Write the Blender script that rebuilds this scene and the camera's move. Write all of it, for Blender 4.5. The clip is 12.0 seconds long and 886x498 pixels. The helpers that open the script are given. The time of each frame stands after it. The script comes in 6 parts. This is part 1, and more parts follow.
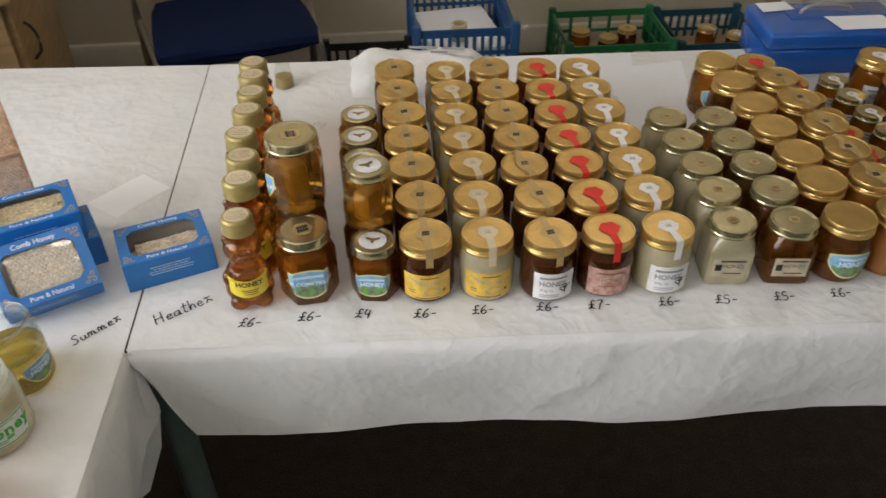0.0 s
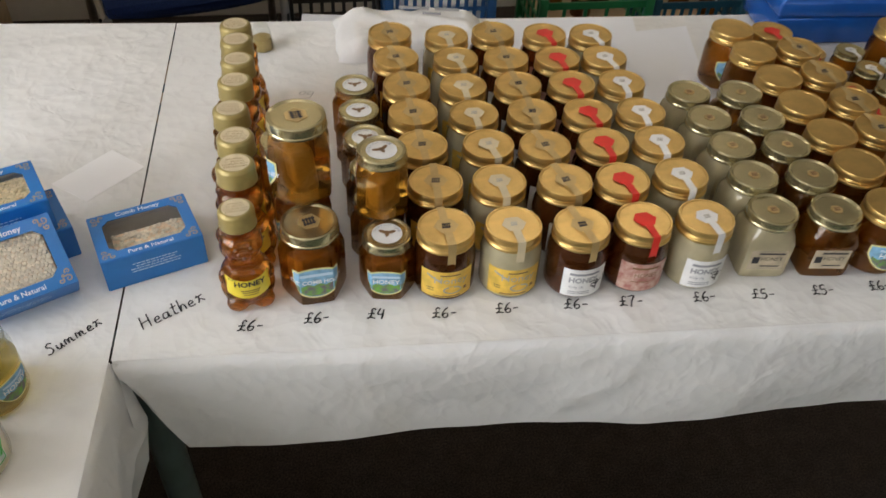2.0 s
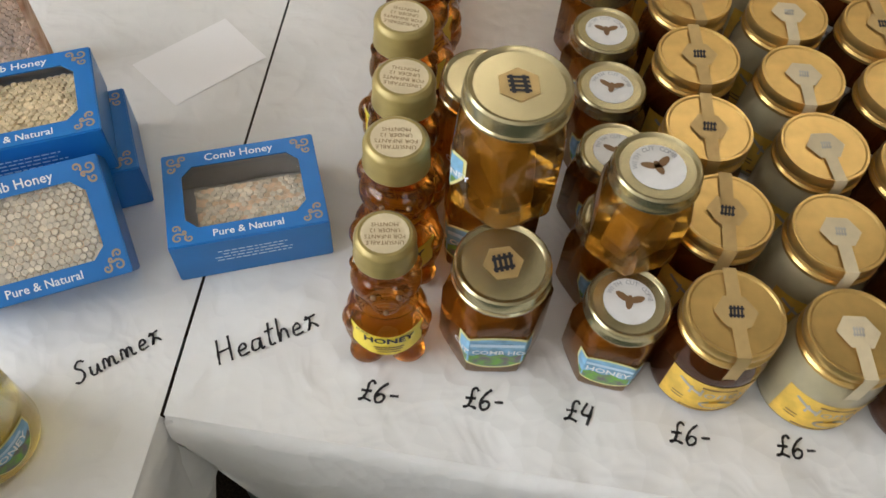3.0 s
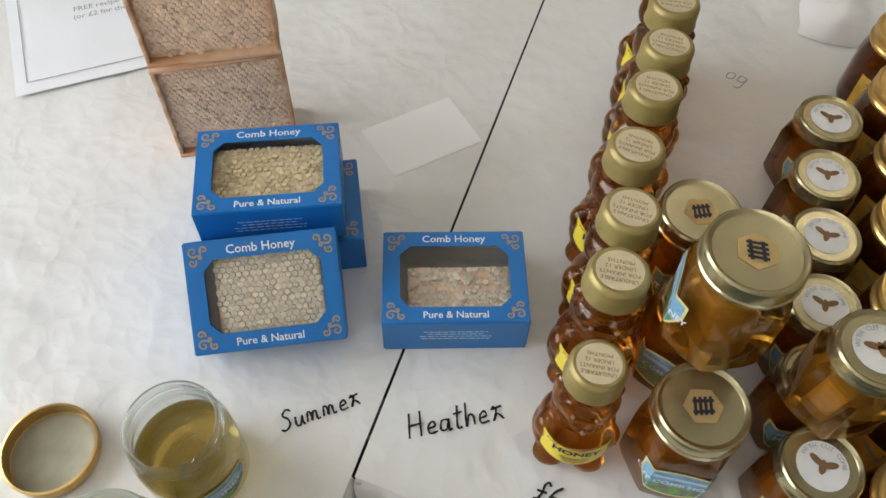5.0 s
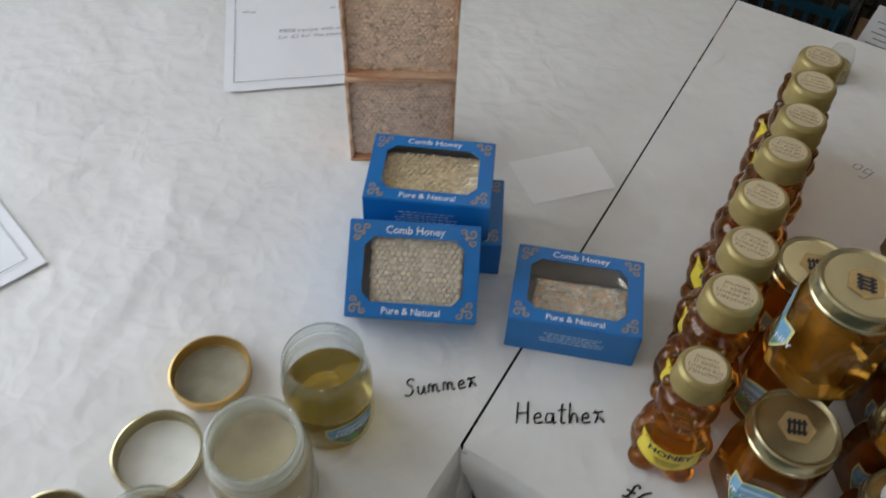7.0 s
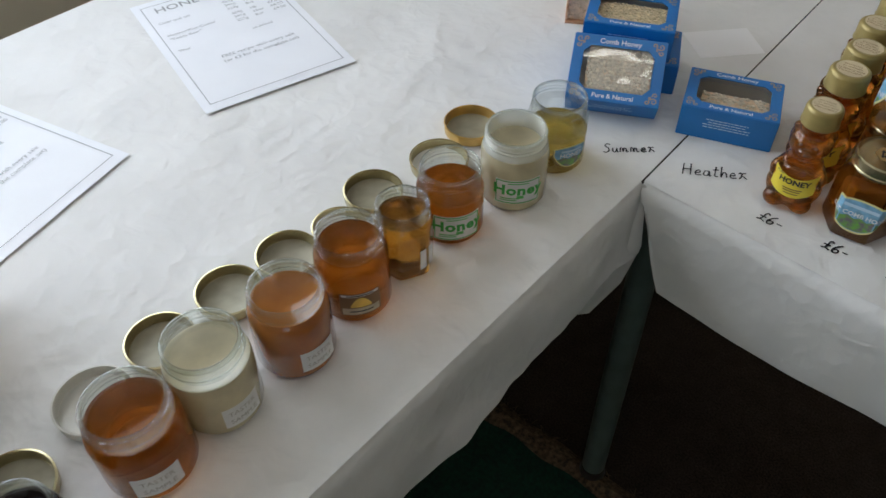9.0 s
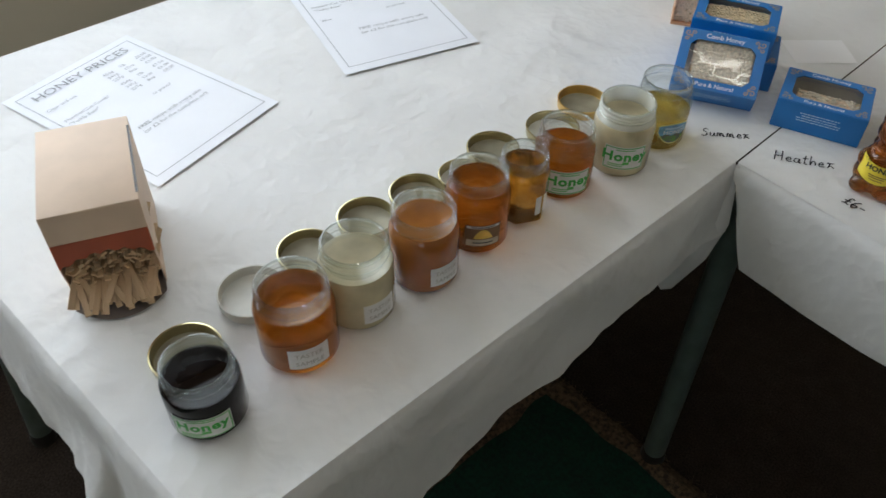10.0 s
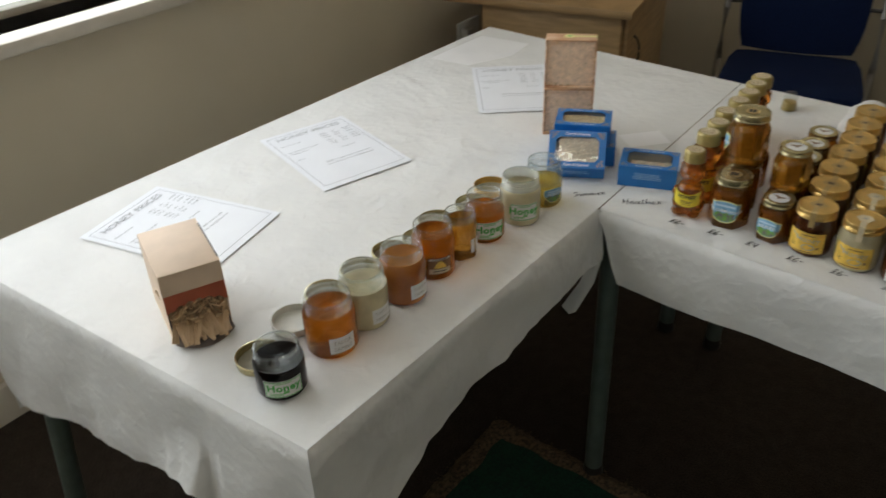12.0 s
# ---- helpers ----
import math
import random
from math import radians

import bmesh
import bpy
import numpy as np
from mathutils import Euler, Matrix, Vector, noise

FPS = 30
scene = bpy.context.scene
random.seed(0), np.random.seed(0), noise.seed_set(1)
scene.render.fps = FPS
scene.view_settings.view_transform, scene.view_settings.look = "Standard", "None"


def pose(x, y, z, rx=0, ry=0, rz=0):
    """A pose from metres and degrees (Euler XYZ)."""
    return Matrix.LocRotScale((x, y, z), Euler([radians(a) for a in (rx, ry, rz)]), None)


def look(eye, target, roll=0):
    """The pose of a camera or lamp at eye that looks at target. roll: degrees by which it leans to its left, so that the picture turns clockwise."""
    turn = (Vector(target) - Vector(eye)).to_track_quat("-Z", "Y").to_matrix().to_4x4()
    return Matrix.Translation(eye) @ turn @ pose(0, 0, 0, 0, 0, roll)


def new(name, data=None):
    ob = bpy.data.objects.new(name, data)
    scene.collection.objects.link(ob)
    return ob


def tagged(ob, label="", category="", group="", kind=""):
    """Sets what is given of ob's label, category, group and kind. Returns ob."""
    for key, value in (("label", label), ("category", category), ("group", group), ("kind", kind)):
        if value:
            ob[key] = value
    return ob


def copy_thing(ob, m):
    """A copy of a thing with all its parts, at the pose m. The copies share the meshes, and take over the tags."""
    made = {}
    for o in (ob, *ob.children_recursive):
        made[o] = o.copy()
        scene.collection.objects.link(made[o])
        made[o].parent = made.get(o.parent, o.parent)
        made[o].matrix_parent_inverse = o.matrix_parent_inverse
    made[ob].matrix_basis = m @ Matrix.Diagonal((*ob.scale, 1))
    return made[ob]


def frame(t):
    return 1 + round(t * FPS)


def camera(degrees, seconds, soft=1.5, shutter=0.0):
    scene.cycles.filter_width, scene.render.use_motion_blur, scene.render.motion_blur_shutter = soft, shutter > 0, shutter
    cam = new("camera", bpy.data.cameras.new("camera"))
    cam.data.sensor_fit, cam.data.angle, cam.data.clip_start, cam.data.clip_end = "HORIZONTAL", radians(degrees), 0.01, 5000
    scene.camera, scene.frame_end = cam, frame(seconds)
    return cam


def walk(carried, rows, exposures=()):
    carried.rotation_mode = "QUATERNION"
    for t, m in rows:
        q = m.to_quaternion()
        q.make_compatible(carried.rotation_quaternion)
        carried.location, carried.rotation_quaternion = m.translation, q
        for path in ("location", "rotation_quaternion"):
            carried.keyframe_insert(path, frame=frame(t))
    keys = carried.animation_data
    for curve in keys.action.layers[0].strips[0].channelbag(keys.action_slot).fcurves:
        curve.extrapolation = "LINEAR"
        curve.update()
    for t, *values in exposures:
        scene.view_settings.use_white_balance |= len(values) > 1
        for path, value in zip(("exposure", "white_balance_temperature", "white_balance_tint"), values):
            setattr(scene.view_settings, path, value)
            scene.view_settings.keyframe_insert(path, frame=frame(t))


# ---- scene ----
cam = camera(57.5, 12.0, shutter=0.2)
PATH = [
    (0, (0.299, -0.674, 1.417), (0.425, 0.877, 0.16), -0.6),
    (0.5, (0.249, -0.653, 1.427), (0.596, 0.829, 0.13), 2.4),
    (1, (0.237, -0.624, 1.422), (0.536, 0.89, 0.149), 2.5),
    (1.5, (0.23, -0.604, 1.416), (0.511, 0.906, 0.134), 2.7),
    (2, (0.222, -0.564, 1.395), (0.484, 0.89, 0.046), 2.9),
    (2.5, (0.176, -0.367, 1.309), (0.165, 0.884, -0.252), 2.0),
    (3, (0.169, -0.174, 1.258), (0.127, 0.906, -0.425), 4.6),
    (3.5, (0.15, -0.157, 1.265), (-0.034, 0.894, -0.427), 2.7),
    (3.7, (0.143, -0.161, 1.271), (-0.073, 0.897, -0.412), 2.1),
    (5.3, (0.093, -0.151, 1.328), (-0.257, 0.909, -0.331), 1.6),
    (5.5, (0.094, -0.15, 1.337), (-0.285, 0.949, -0.291), 1.3),
    (6, (0.099, -0.155, 1.36), (-0.379, 1.02, -0.186), -0.6),
    (6.5, (0.105, -0.171, 1.366), (-0.418, 1.023, -0.151), -0.5),
    (7, (0.108, -0.264, 1.335), (-0.505, 0.863, -0.2), 2.4),
    (7.5, (0.134, -0.389, 1.351), (-0.546, 0.637, -0.225), 1.0),
    (7.7, (0.153, -0.433, 1.357), (-0.52, 0.598, -0.218), -0.4),
    (9.3, (0.271, -0.713, 1.364), (-0.656, 0.347, -0.057), 0.6),
    (9.5, (0.279, -0.746, 1.364), (-0.665, 0.322, -0.04), 1.2),
    (10, (0.301, -0.811, 1.378), (-0.711, 0.175, -0.038), 1.2),
    (10.5, (0.333, -0.835, 1.403), (-0.725, 0.057, -0.041), -1.0),
    (11, (0.415, -0.895, 1.43), (-0.695, 0.128, 0.117), -0.1),
    (11.5, (0.519, -1.019, 1.462), (-0.681, 0.011, 0.239), -2.0),
    (12, (0.566, -1.186, 1.51), (-0.484, 0.123, 0.422), -2.5),
]
walk(cam, [(t, look(eye, target, roll)) for t, eye, target, roll in PATH],
     exposures=[(0, 0.82, 6500, 16), (2.0, 0.82, 6500, 16), (3.5, 0.84, 6480, 14), (5.5, 0.55, 6350, 13), (7.5, 0.12, 6050, 14), (9.5, 0.24, 6020, 12), (12.0, 0.22, 6500, 11)])

# ---- light ----
def sky_and_lamps():
    w = bpy.data.worlds.new("daylight")
    w.use_nodes = True
    nt = w.node_tree
    sky = nt.nodes.new("ShaderNodeTexSky")
    sky.sky_type, sky.sun_disc = "NISHITA", False
    sky.sun_elevation, sky.sun_rotation = radians(35), radians(120)
    nt.links.new(sky.outputs["Color"], nt.nodes["Background"].inputs["Color"])
    nt.nodes["Background"].inputs["Strength"].default_value = 0.12
    scene.world = w
    sun = new("sun", bpy.data.lights.new("sun", "SUN"))
    sun.data.energy, sun.data.angle, sun.data.color = 0.6, radians(12), (1.0, 0.95, 0.88)
    sun.matrix_world = look((4, -3, 5), (0, 0, 0))
    lamp = new("window_daylight", bpy.data.lights.new("window_daylight", "AREA"))
    lamp.data.shape, lamp.data.size, lamp.data.size_y = "RECTANGLE", WIN_Y1 - WIN_Y0 - 0.02, WIN_Z1 - WIN_Z0 - 0.02
    lamp.data.energy, lamp.data.color = WINDOW_WATTS, (0.93, 0.97, 1.0)
    lamp.matrix_world = look((WALL_W - 0.06, (WIN_Y0 + WIN_Y1) / 2, (WIN_Z0 + WIN_Z1) / 2), (WALL_W + 1, (WIN_Y0 + WIN_Y1) / 2, 1.50))
    # unseen fill lamp, added at the rear opening to lift the room side
    lamp = new("rear_fill_light", bpy.data.lights.new("rear_fill_light", "AREA"))
    lamp.data.shape, lamp.data.size, lamp.data.size_y = "RECTANGLE", REAR_X1 - REAR_X0 - 0.1, 1.1
    lamp.data.energy, lamp.data.color = REAR_WATTS, (1.0, 0.97, 0.92)
    lamp.matrix_world = look(((REAR_X0 + REAR_X1) / 2, WALL_S + 0.02, 1.56), ((REAR_X0 + REAR_X1) / 2, WALL_S + 1, 1.35))


WALL_W, WALL_N, WALL_E, WALL_S, CEIL = -1.35, 2.3, 3.3, -2.7, 2.5
WIN_Y0, WIN_Y1, WIN_Z0, WIN_Z1 = -2.1, 0.35, 0.955, 2.15
# width of the opening added in the unseen south wall
REAR_X0, REAR_X1 = 1.3, 2.6
WINDOW_WATTS, REAR_WATTS, TUBE = 18.5, 0.3, 7.0
TOP = 0.75
sky_and_lamps()


# ---- materials ----
def mat(name, color, rough=0.5, metal=0.0, vary=0.0, scale=40.0, bump=0.0, bump_scale=200.0, coat=0.0, color2=None, island=0.0, sheen=0.0, spec=0.5, stretch=(1, 1, 1), patches=0.0):
    m = bpy.data.materials.new(name)
    m.use_nodes = True
    nt = m.node_tree
    b = nt.nodes["Principled BSDF"]
    b.inputs["Roughness"].default_value, b.inputs["Metallic"].default_value = rough, metal
    b.inputs["Coat Weight"].default_value, b.inputs["Coat Roughness"].default_value = coat, 0.05
    b.inputs["Specular IOR Level"].default_value = spec
    b.inputs["Sheen Weight"].default_value = sheen
    c1 = (*color, 1)
    b.inputs["Base Color"].default_value = c1
    tc = nt.nodes.new("ShaderNodeTexCoord")
    mp = nt.nodes.new("ShaderNodeMapping")
    mp.inputs["Scale"].default_value = stretch
    nt.links.new(tc.outputs["Object"], mp.inputs["Vector"])
    if vary or color2 or island:
        n = nt.nodes.new("ShaderNodeTexNoise")
        n.inputs["Scale"].default_value, n.inputs["Detail"].default_value = scale, 6
        nt.links.new(mp.outputs["Vector"], n.inputs["Vector"])
        r = nt.nodes.new("ShaderNodeValToRGB")
        lo = color2 or tuple(c * (1 - vary) for c in color)
        hi = color if color2 else tuple(min(1, c * (1 + vary * 0.6)) for c in color)
        r.color_ramp.elements[0].position, r.color_ramp.elements[1].position = 0.36, 0.64
        r.color_ramp.elements[0].color, r.color_ramp.elements[1].color = (*lo, 1), (*hi, 1)
        nt.links.new(n.outputs["Fac"], r.inputs["Fac"])
        out = r.outputs["Color"]
        if patches:
            n2 = nt.nodes.new("ShaderNodeTexNoise")
            n2.inputs["Scale"].default_value = scale / 9
            nt.links.new(mp.outputs["Vector"], n2.inputs["Vector"])
            mr = nt.nodes.new("ShaderNodeMapRange")
            mr.inputs["From Min"].default_value, mr.inputs["From Max"].default_value = 0.3, 0.7
            mr.inputs["To Min"].default_value, mr.inputs["To Max"].default_value = 1 - patches, 1 + patches * 0.4
            nt.links.new(n2.outputs["Fac"], mr.inputs["Value"])
            hs = nt.nodes.new("ShaderNodeHueSaturation")
            nt.links.new(mr.outputs["Result"], hs.inputs["Value"])
            nt.links.new(out, hs.inputs["Color"])
            out = hs.outputs["Color"]
        if island:
            g = nt.nodes.new("ShaderNodeNewGeometry")
            mr = nt.nodes.new("ShaderNodeMapRange")
            mr.inputs["To Min"].default_value, mr.inputs["To Max"].default_value = 1 - island, 1 + island * 0.5
            nt.links.new(g.outputs["Random Per Island"], mr.inputs["Value"])
            hs = nt.nodes.new("ShaderNodeHueSaturation")
            nt.links.new(mr.outputs["Result"], hs.inputs["Value"])
            nt.links.new(out, hs.inputs["Color"])
            out = hs.outputs["Color"]
        nt.links.new(out, b.inputs["Base Color"])
    if bump:
        n = nt.nodes.new("ShaderNodeTexNoise")
        n.inputs["Scale"].default_value, n.inputs["Detail"].default_value = bump_scale, 4
        nt.links.new(mp.outputs["Vector"], n.inputs["Vector"])
        bp = nt.nodes.new("ShaderNodeBump")
        bp.inputs["Strength"].default_value, bp.inputs["Distance"].default_value = bump, 0.002
        nt.links.new(n.outputs["Fac"], bp.inputs["Height"])
        nt.links.new(bp.outputs["Normal"], b.inputs["Normal"])
    return m


def cloth_mat():
    """Embossed white banqueting paper: a fine quilted emboss, soft creases."""
    m = mat("white_embossed_paper", (0.77, 0.77, 0.75), 0.62, vary=0.04, scale=9, patches=0.03)
    nt = m.node_tree
    b = nt.nodes["Principled BSDF"]
    tc = nt.nodes.new("ShaderNodeTexCoord")
    prev = None
    for kind, sc, st, dist in (("v", 60, 0.75, 0.0013), ("n", 26, 0.55, 0.005), ("n", 5, 0.45, 0.03)):
        if kind == "v":
            n = nt.nodes.new("ShaderNodeTexVoronoi")
            h = n.outputs["Distance"]
        else:
            n = nt.nodes.new("ShaderNodeTexNoise")
            n.inputs["Distortion"].default_value = 0.8
            h = n.outputs["Fac"]
        n.inputs["Scale"].default_value = sc
        nt.links.new(tc.outputs["Object"], n.inputs["Vector"])
        bp = nt.nodes.new("ShaderNodeBump")
        bp.inputs["Strength"].default_value, bp.inputs["Distance"].default_value = st, dist
        nt.links.new(h, bp.inputs["Height"])
        if prev:
            nt.links.new(prev, bp.inputs["Normal"])
        prev = bp.outputs["Normal"]
    nt.links.new(prev, b.inputs["Normal"])
    return m


def honey_mat(name, color, clear, tint, gloss=0.03, coat=0.7):
    """Honey behind glass: body colour with a clear coat, mixed with tinted refraction and a see-through share."""
    m = mat(name, color, 0.25, vary=0.25, scale=30, coat=coat, spec=0.3 * coat)
    nt = m.node_tree
    b = nt.nodes["Principled BSDF"]
    b.inputs["Coat Roughness"].default_value = gloss
    tl, tr, rf = (nt.nodes.new("ShaderNode" + k) for k in ("BsdfTranslucent", "BsdfTransparent", "BsdfGlass"))
    tl.inputs["Color"].default_value = (*color, 1)
    tr.inputs["Color"].default_value = (*tint, 1)
    rf.inputs["Color"].default_value, rf.inputs["IOR"].default_value, rf.inputs["Roughness"].default_value = (*tint, 1), 1.38, 0.02
    m1, m2, m3 = (nt.nodes.new("ShaderNodeMixShader") for _ in range(3))
    m1.inputs[0].default_value, m2.inputs[0].default_value, m3.inputs[0].default_value = 0.45, clear, 0.35
    nt.links.new(b.outputs[0], m1.inputs[1])
    nt.links.new(tl.outputs[0], m1.inputs[2])
    nt.links.new(rf.outputs[0], m3.inputs[1])
    nt.links.new(tr.outputs[0], m3.inputs[2])
    nt.links.new(m1.outputs[0], m2.inputs[1])
    nt.links.new(m3.outputs[0], m2.inputs[2])
    fr, gl, m4 = (nt.nodes.new("ShaderNode" + k) for k in ("Fresnel", "BsdfGlossy", "MixShader"))
    fr.inputs["IOR"].default_value, gl.inputs["Roughness"].default_value = 1.33 + 0.22 * coat, gloss
    nt.links.new(fr.outputs[0], m4.inputs[0])
    nt.links.new(m2.outputs[0], m4.inputs[1])
    nt.links.new(gl.outputs[0], m4.inputs[2])
    nt.links.new(m4.outputs[0], nt.nodes["Material Output"].inputs["Surface"])
    return m


def glass_mat(name, tint=(0.95, 0.97, 0.96), milk=0.0, gain=1.0, thick=0.0, base=0.05, rough=0.02):
    m = bpy.data.materials.new(name)
    m.use_nodes = True
    nt = m.node_tree
    nt.nodes.remove(nt.nodes["Principled BSDF"])
    tr, gl, fr, mx = (nt.nodes.new("ShaderNode" + k) for k in ("BsdfTransparent", "BsdfGlossy", "LayerWeight", "MixShader"))
    tr.inputs["Color"].default_value = (*tint, 1)
    gl.inputs["Roughness"].default_value = rough
    fr.inputs["Blend"].default_value = 0.5
    pw, ma = nt.nodes.new("ShaderNodeMath"), nt.nodes.new("ShaderNodeMath")
    pw.operation, ma.operation = "POWER", "MULTIPLY_ADD"
    pw.inputs[1].default_value, ma.inputs[1].default_value, ma.inputs[2].default_value = 4.0, 0.75 * gain, base
    nt.links.new(fr.outputs["Facing"], pw.inputs[0])
    nt.links.new(pw.outputs[0], ma.inputs[0])
    first = tr.outputs[0]
    if thick:
        rf, m9 = nt.nodes.new("ShaderNodeBsdfGlass"), nt.nodes.new("ShaderNodeMixShader")
        rf.inputs["Color"].default_value, rf.inputs["IOR"].default_value, rf.inputs["Roughness"].default_value = (*tint, 1), 1.46, 0.0
        m9.inputs[0].default_value = thick
        nt.links.new(first, m9.inputs[1])
        nt.links.new(rf.outputs[0], m9.inputs[2])
        first = m9.outputs[0]
    if milk:
        df, m0 = nt.nodes.new("ShaderNodeBsdfDiffuse"), nt.nodes.new("ShaderNodeMixShader")
        df.inputs["Color"].default_value = (0.82, 0.82, 0.74, 1)
        m0.inputs[0].default_value = milk
        nt.links.new(first, m0.inputs[1])
        nt.links.new(df.outputs[0], m0.inputs[2])
        first = m0.outputs[0]
    nt.links.new(ma.outputs[0], mx.inputs[0])
    nt.links.new(first, mx.inputs[1])
    nt.links.new(gl.outputs[0], mx.inputs[2])
    nt.links.new(mx.outputs[0], nt.nodes["Material Output"].inputs["Surface"])
    return m


def glow_mat(name, color, strength):
    m = bpy.data.materials.new(name)
    m.use_nodes = True
    b = m.node_tree.nodes["Principled BSDF"]
    b.inputs["Emission Color"].default_value, b.inputs["Emission Strength"].default_value = (*color, 1), strength
    return m


CLOTH = cloth_mat()
GLASS = glass_mat("clear_glass")
GLASS_MILKY = glass_mat("smeared_glass", milk=0.45)
GLASS_JAR = glass_mat("jar_glass", (0.96, 0.98, 0.97), gain=0.45, base=0.015, thick=0.15)
GLASS_RIM = glass_mat("jar_rim_glass", (0.93, 0.96, 0.95), gain=0.9, base=0.05, thick=0.45)
FILM = glass_mat("cellophane", (0.98, 0.98, 0.98), base=0.10, rough=0.07)
GOLD = mat("gold_lacquered_tin", (0.68, 0.46, 0.16), 0.29, 0.85, vary=0.10, scale=60, bump=0.02, bump_scale=80)
BRASS = mat("pale_gold_tin", (0.52, 0.46, 0.27), 0.24, 0.9, vary=0.08, scale=60, bump=0.03, bump_scale=60)
BEAR_CAP = mat("olive_gold_plastic", (0.36, 0.28, 0.10), 0.38, 0.35, vary=0.12, scale=70)
LID_INSIDE = mat("lid_lacquer_lining", (0.30, 0.28, 0.20), 0.42, 0.15, vary=0.15, scale=50)
LID_WHITE = mat("white_lid_lining", (0.66, 0.66, 0.60), 0.4, vary=0.06, scale=50)
H_DARK = honey_mat("dark_honey", (0.13, 0.035, 0.006), 0.40, (0.62, 0.22, 0.04))
H_AMBER = honey_mat("amber_honey", (0.26, 0.080, 0.008), 0.66, (0.86, 0.50, 0.12))
H_BEAR = honey_mat("bright_amber_honey", (0.32, 0.100, 0.012), 0.80, (0.93, 0.55, 0.18))
H_GOLD = honey_mat("golden_honey", (0.34, 0.15, 0.018), 0.76, (0.90, 0.62, 0.20))
H_YELLOW = honey_mat("pale_yellow_honey", (0.74, 0.50, 0.08), 0.60, (0.99, 0.88, 0.40))
H_SET = honey_mat("set_cream_honey", (0.74, 0.66, 0.42), 0.0, (1, 1, 1))
H_WHITE = honey_mat("white_set_honey", (0.74, 0.66, 0.44), 0.0, (1, 1, 1))
H_BROWNSET = honey_mat("soft_set_brown_honey", (0.50, 0.19, 0.035), 0.0, (1, 1, 1))
H_TASTER = honey_mat("deep_amber_honey", (0.46, 0.140, 0.014), 0.55, (0.96, 0.58, 0.16), gloss=0.10, coat=0.05)
H_BLACK = honey_mat("near_black_honey", (0.010, 0.005, 0.004), 0.0, (1, 1, 1), coat=0.0)
WHITE_LABEL = mat("white_label_paper", (0.78, 0.78, 0.76), 0.5, vary=0.05, scale=80)
YELLOW_LABEL = mat("yellow_label_paper", (0.80, 0.52, 0.08), 0.45, vary=0.18, scale=90)
BEAR_YELLOW = mat("bright_yellow_label", (0.85, 0.68, 0.05), 0.4, vary=0.06, scale=90)
PINK_LABEL = mat("mottled_pink_label", (0.62, 0.44, 0.36), 0.5, scale=130, color2=(0.42, 0.16, 0.13))
GREEN_LABEL = mat("green_label_paper", (0.13, 0.52, 0.12), 0.45, vary=0.08, scale=60)
SKY_LABEL = mat("blue_label_print", (0.22, 0.46, 0.66), 0.45, vary=0.25, scale=120)
MEADOW_LABEL = mat("meadow_label_print", (0.16, 0.42, 0.05), 0.45, scale=160, color2=(0.16, 0.14, 0.16))
CREAM_PRINT = mat("pale_yellow_border_print", (0.80, 0.74, 0.32), 0.45)
GREEN_PRINT = mat("green_ink", (0.06, 0.42, 0.07), 0.5)
BLACK_PRINT = mat("black_ink", (0.02, 0.02, 0.025), 0.5)
GREY_PRINT = mat("grey_ink", (0.30, 0.31, 0.33), 0.6)
BROWN_PRINT = mat("brown_ink", (0.22, 0.12, 0.05), 0.6)
SILVER_PRINT = mat("silver_grey_print", (0.45, 0.43, 0.38), 0.5, vary=0.2, scale=90)
WHITE_PRINT = mat("white_ink", (0.82, 0.84, 0.86), 0.5)
PALE_BLUE_PRINT = mat("pale_blue_ink", (0.55, 0.72, 0.86), 0.5)
TAN_SEAL = mat("tan_paper_seal", (0.56, 0.40, 0.17), 0.42, 0.45, vary=0.10, scale=70)
RED_SEAL = mat("red_paper_seal", (0.72, 0.035, 0.02), 0.5, vary=0.08, scale=70)
WHITE_SEAL = mat("white_paper_seal", (0.80, 0.79, 0.76), 0.5, vary=0.06, scale=70)
CREAM_SEAL = mat("cream_paper_seal", (0.66, 0.56, 0.36), 0.5, vary=0.08, scale=70)
BEIGE_LABEL = mat("beige_label", (0.52, 0.44, 0.30), 0.5, vary=0.2, scale=60)
CARTON_BLUE = mat("blue_printed_carton", (0.012, 0.17, 0.50), 0.32, vary=0.06, scale=30, bump=0.05, bump_scale=60)
CARTON_INSIDE = mat("grey_carton_inside", (0.55, 0.52, 0.47), 0.7, vary=0.08, scale=30)
GOLD_PRINT = mat("bronze_scroll_print", (0.40, 0.30, 0.20), 0.45)
COMB_PALE = mat("pale_capped_comb", (0.80, 0.71, 0.56), 0.55, vary=0.14, scale=160, island=0.24, bump=0.25, bump_scale=900)
COMB_TAN = mat("golden_capped_comb", (0.78, 0.65, 0.41), 0.5, vary=0.14, scale=160, island=0.26, bump=0.25, bump_scale=900)
COMB_PINK = mat("rosy_capped_comb", (0.90, 0.68, 0.50), 0.5, vary=0.12, scale=90, island=0.10, bump=0.15, bump_scale=900)
COMB_BED = mat("dark_comb_wax", (0.78, 0.57, 0.37), 0.5, vary=0.3, scale=120)
BASSWOOD = mat("propolis_stained_wood", (0.74, 0.52, 0.34), 0.6, scale=22, color2=(0.52, 0.26, 0.13), bump=0.25, bump_scale=150, stretch=(1, 1, 4))
PAPER = mat("printed_paper", (0.85, 0.87, 0.91), 0.6, vary=0.02, scale=12)
THIN_SHEET = mat("thin_white_sheet", (0.88, 0.88, 0.88), 0.35, vary=0.02, scale=12)
INK = mat("marker_ink", (0.012, 0.012, 0.014), 0.5)
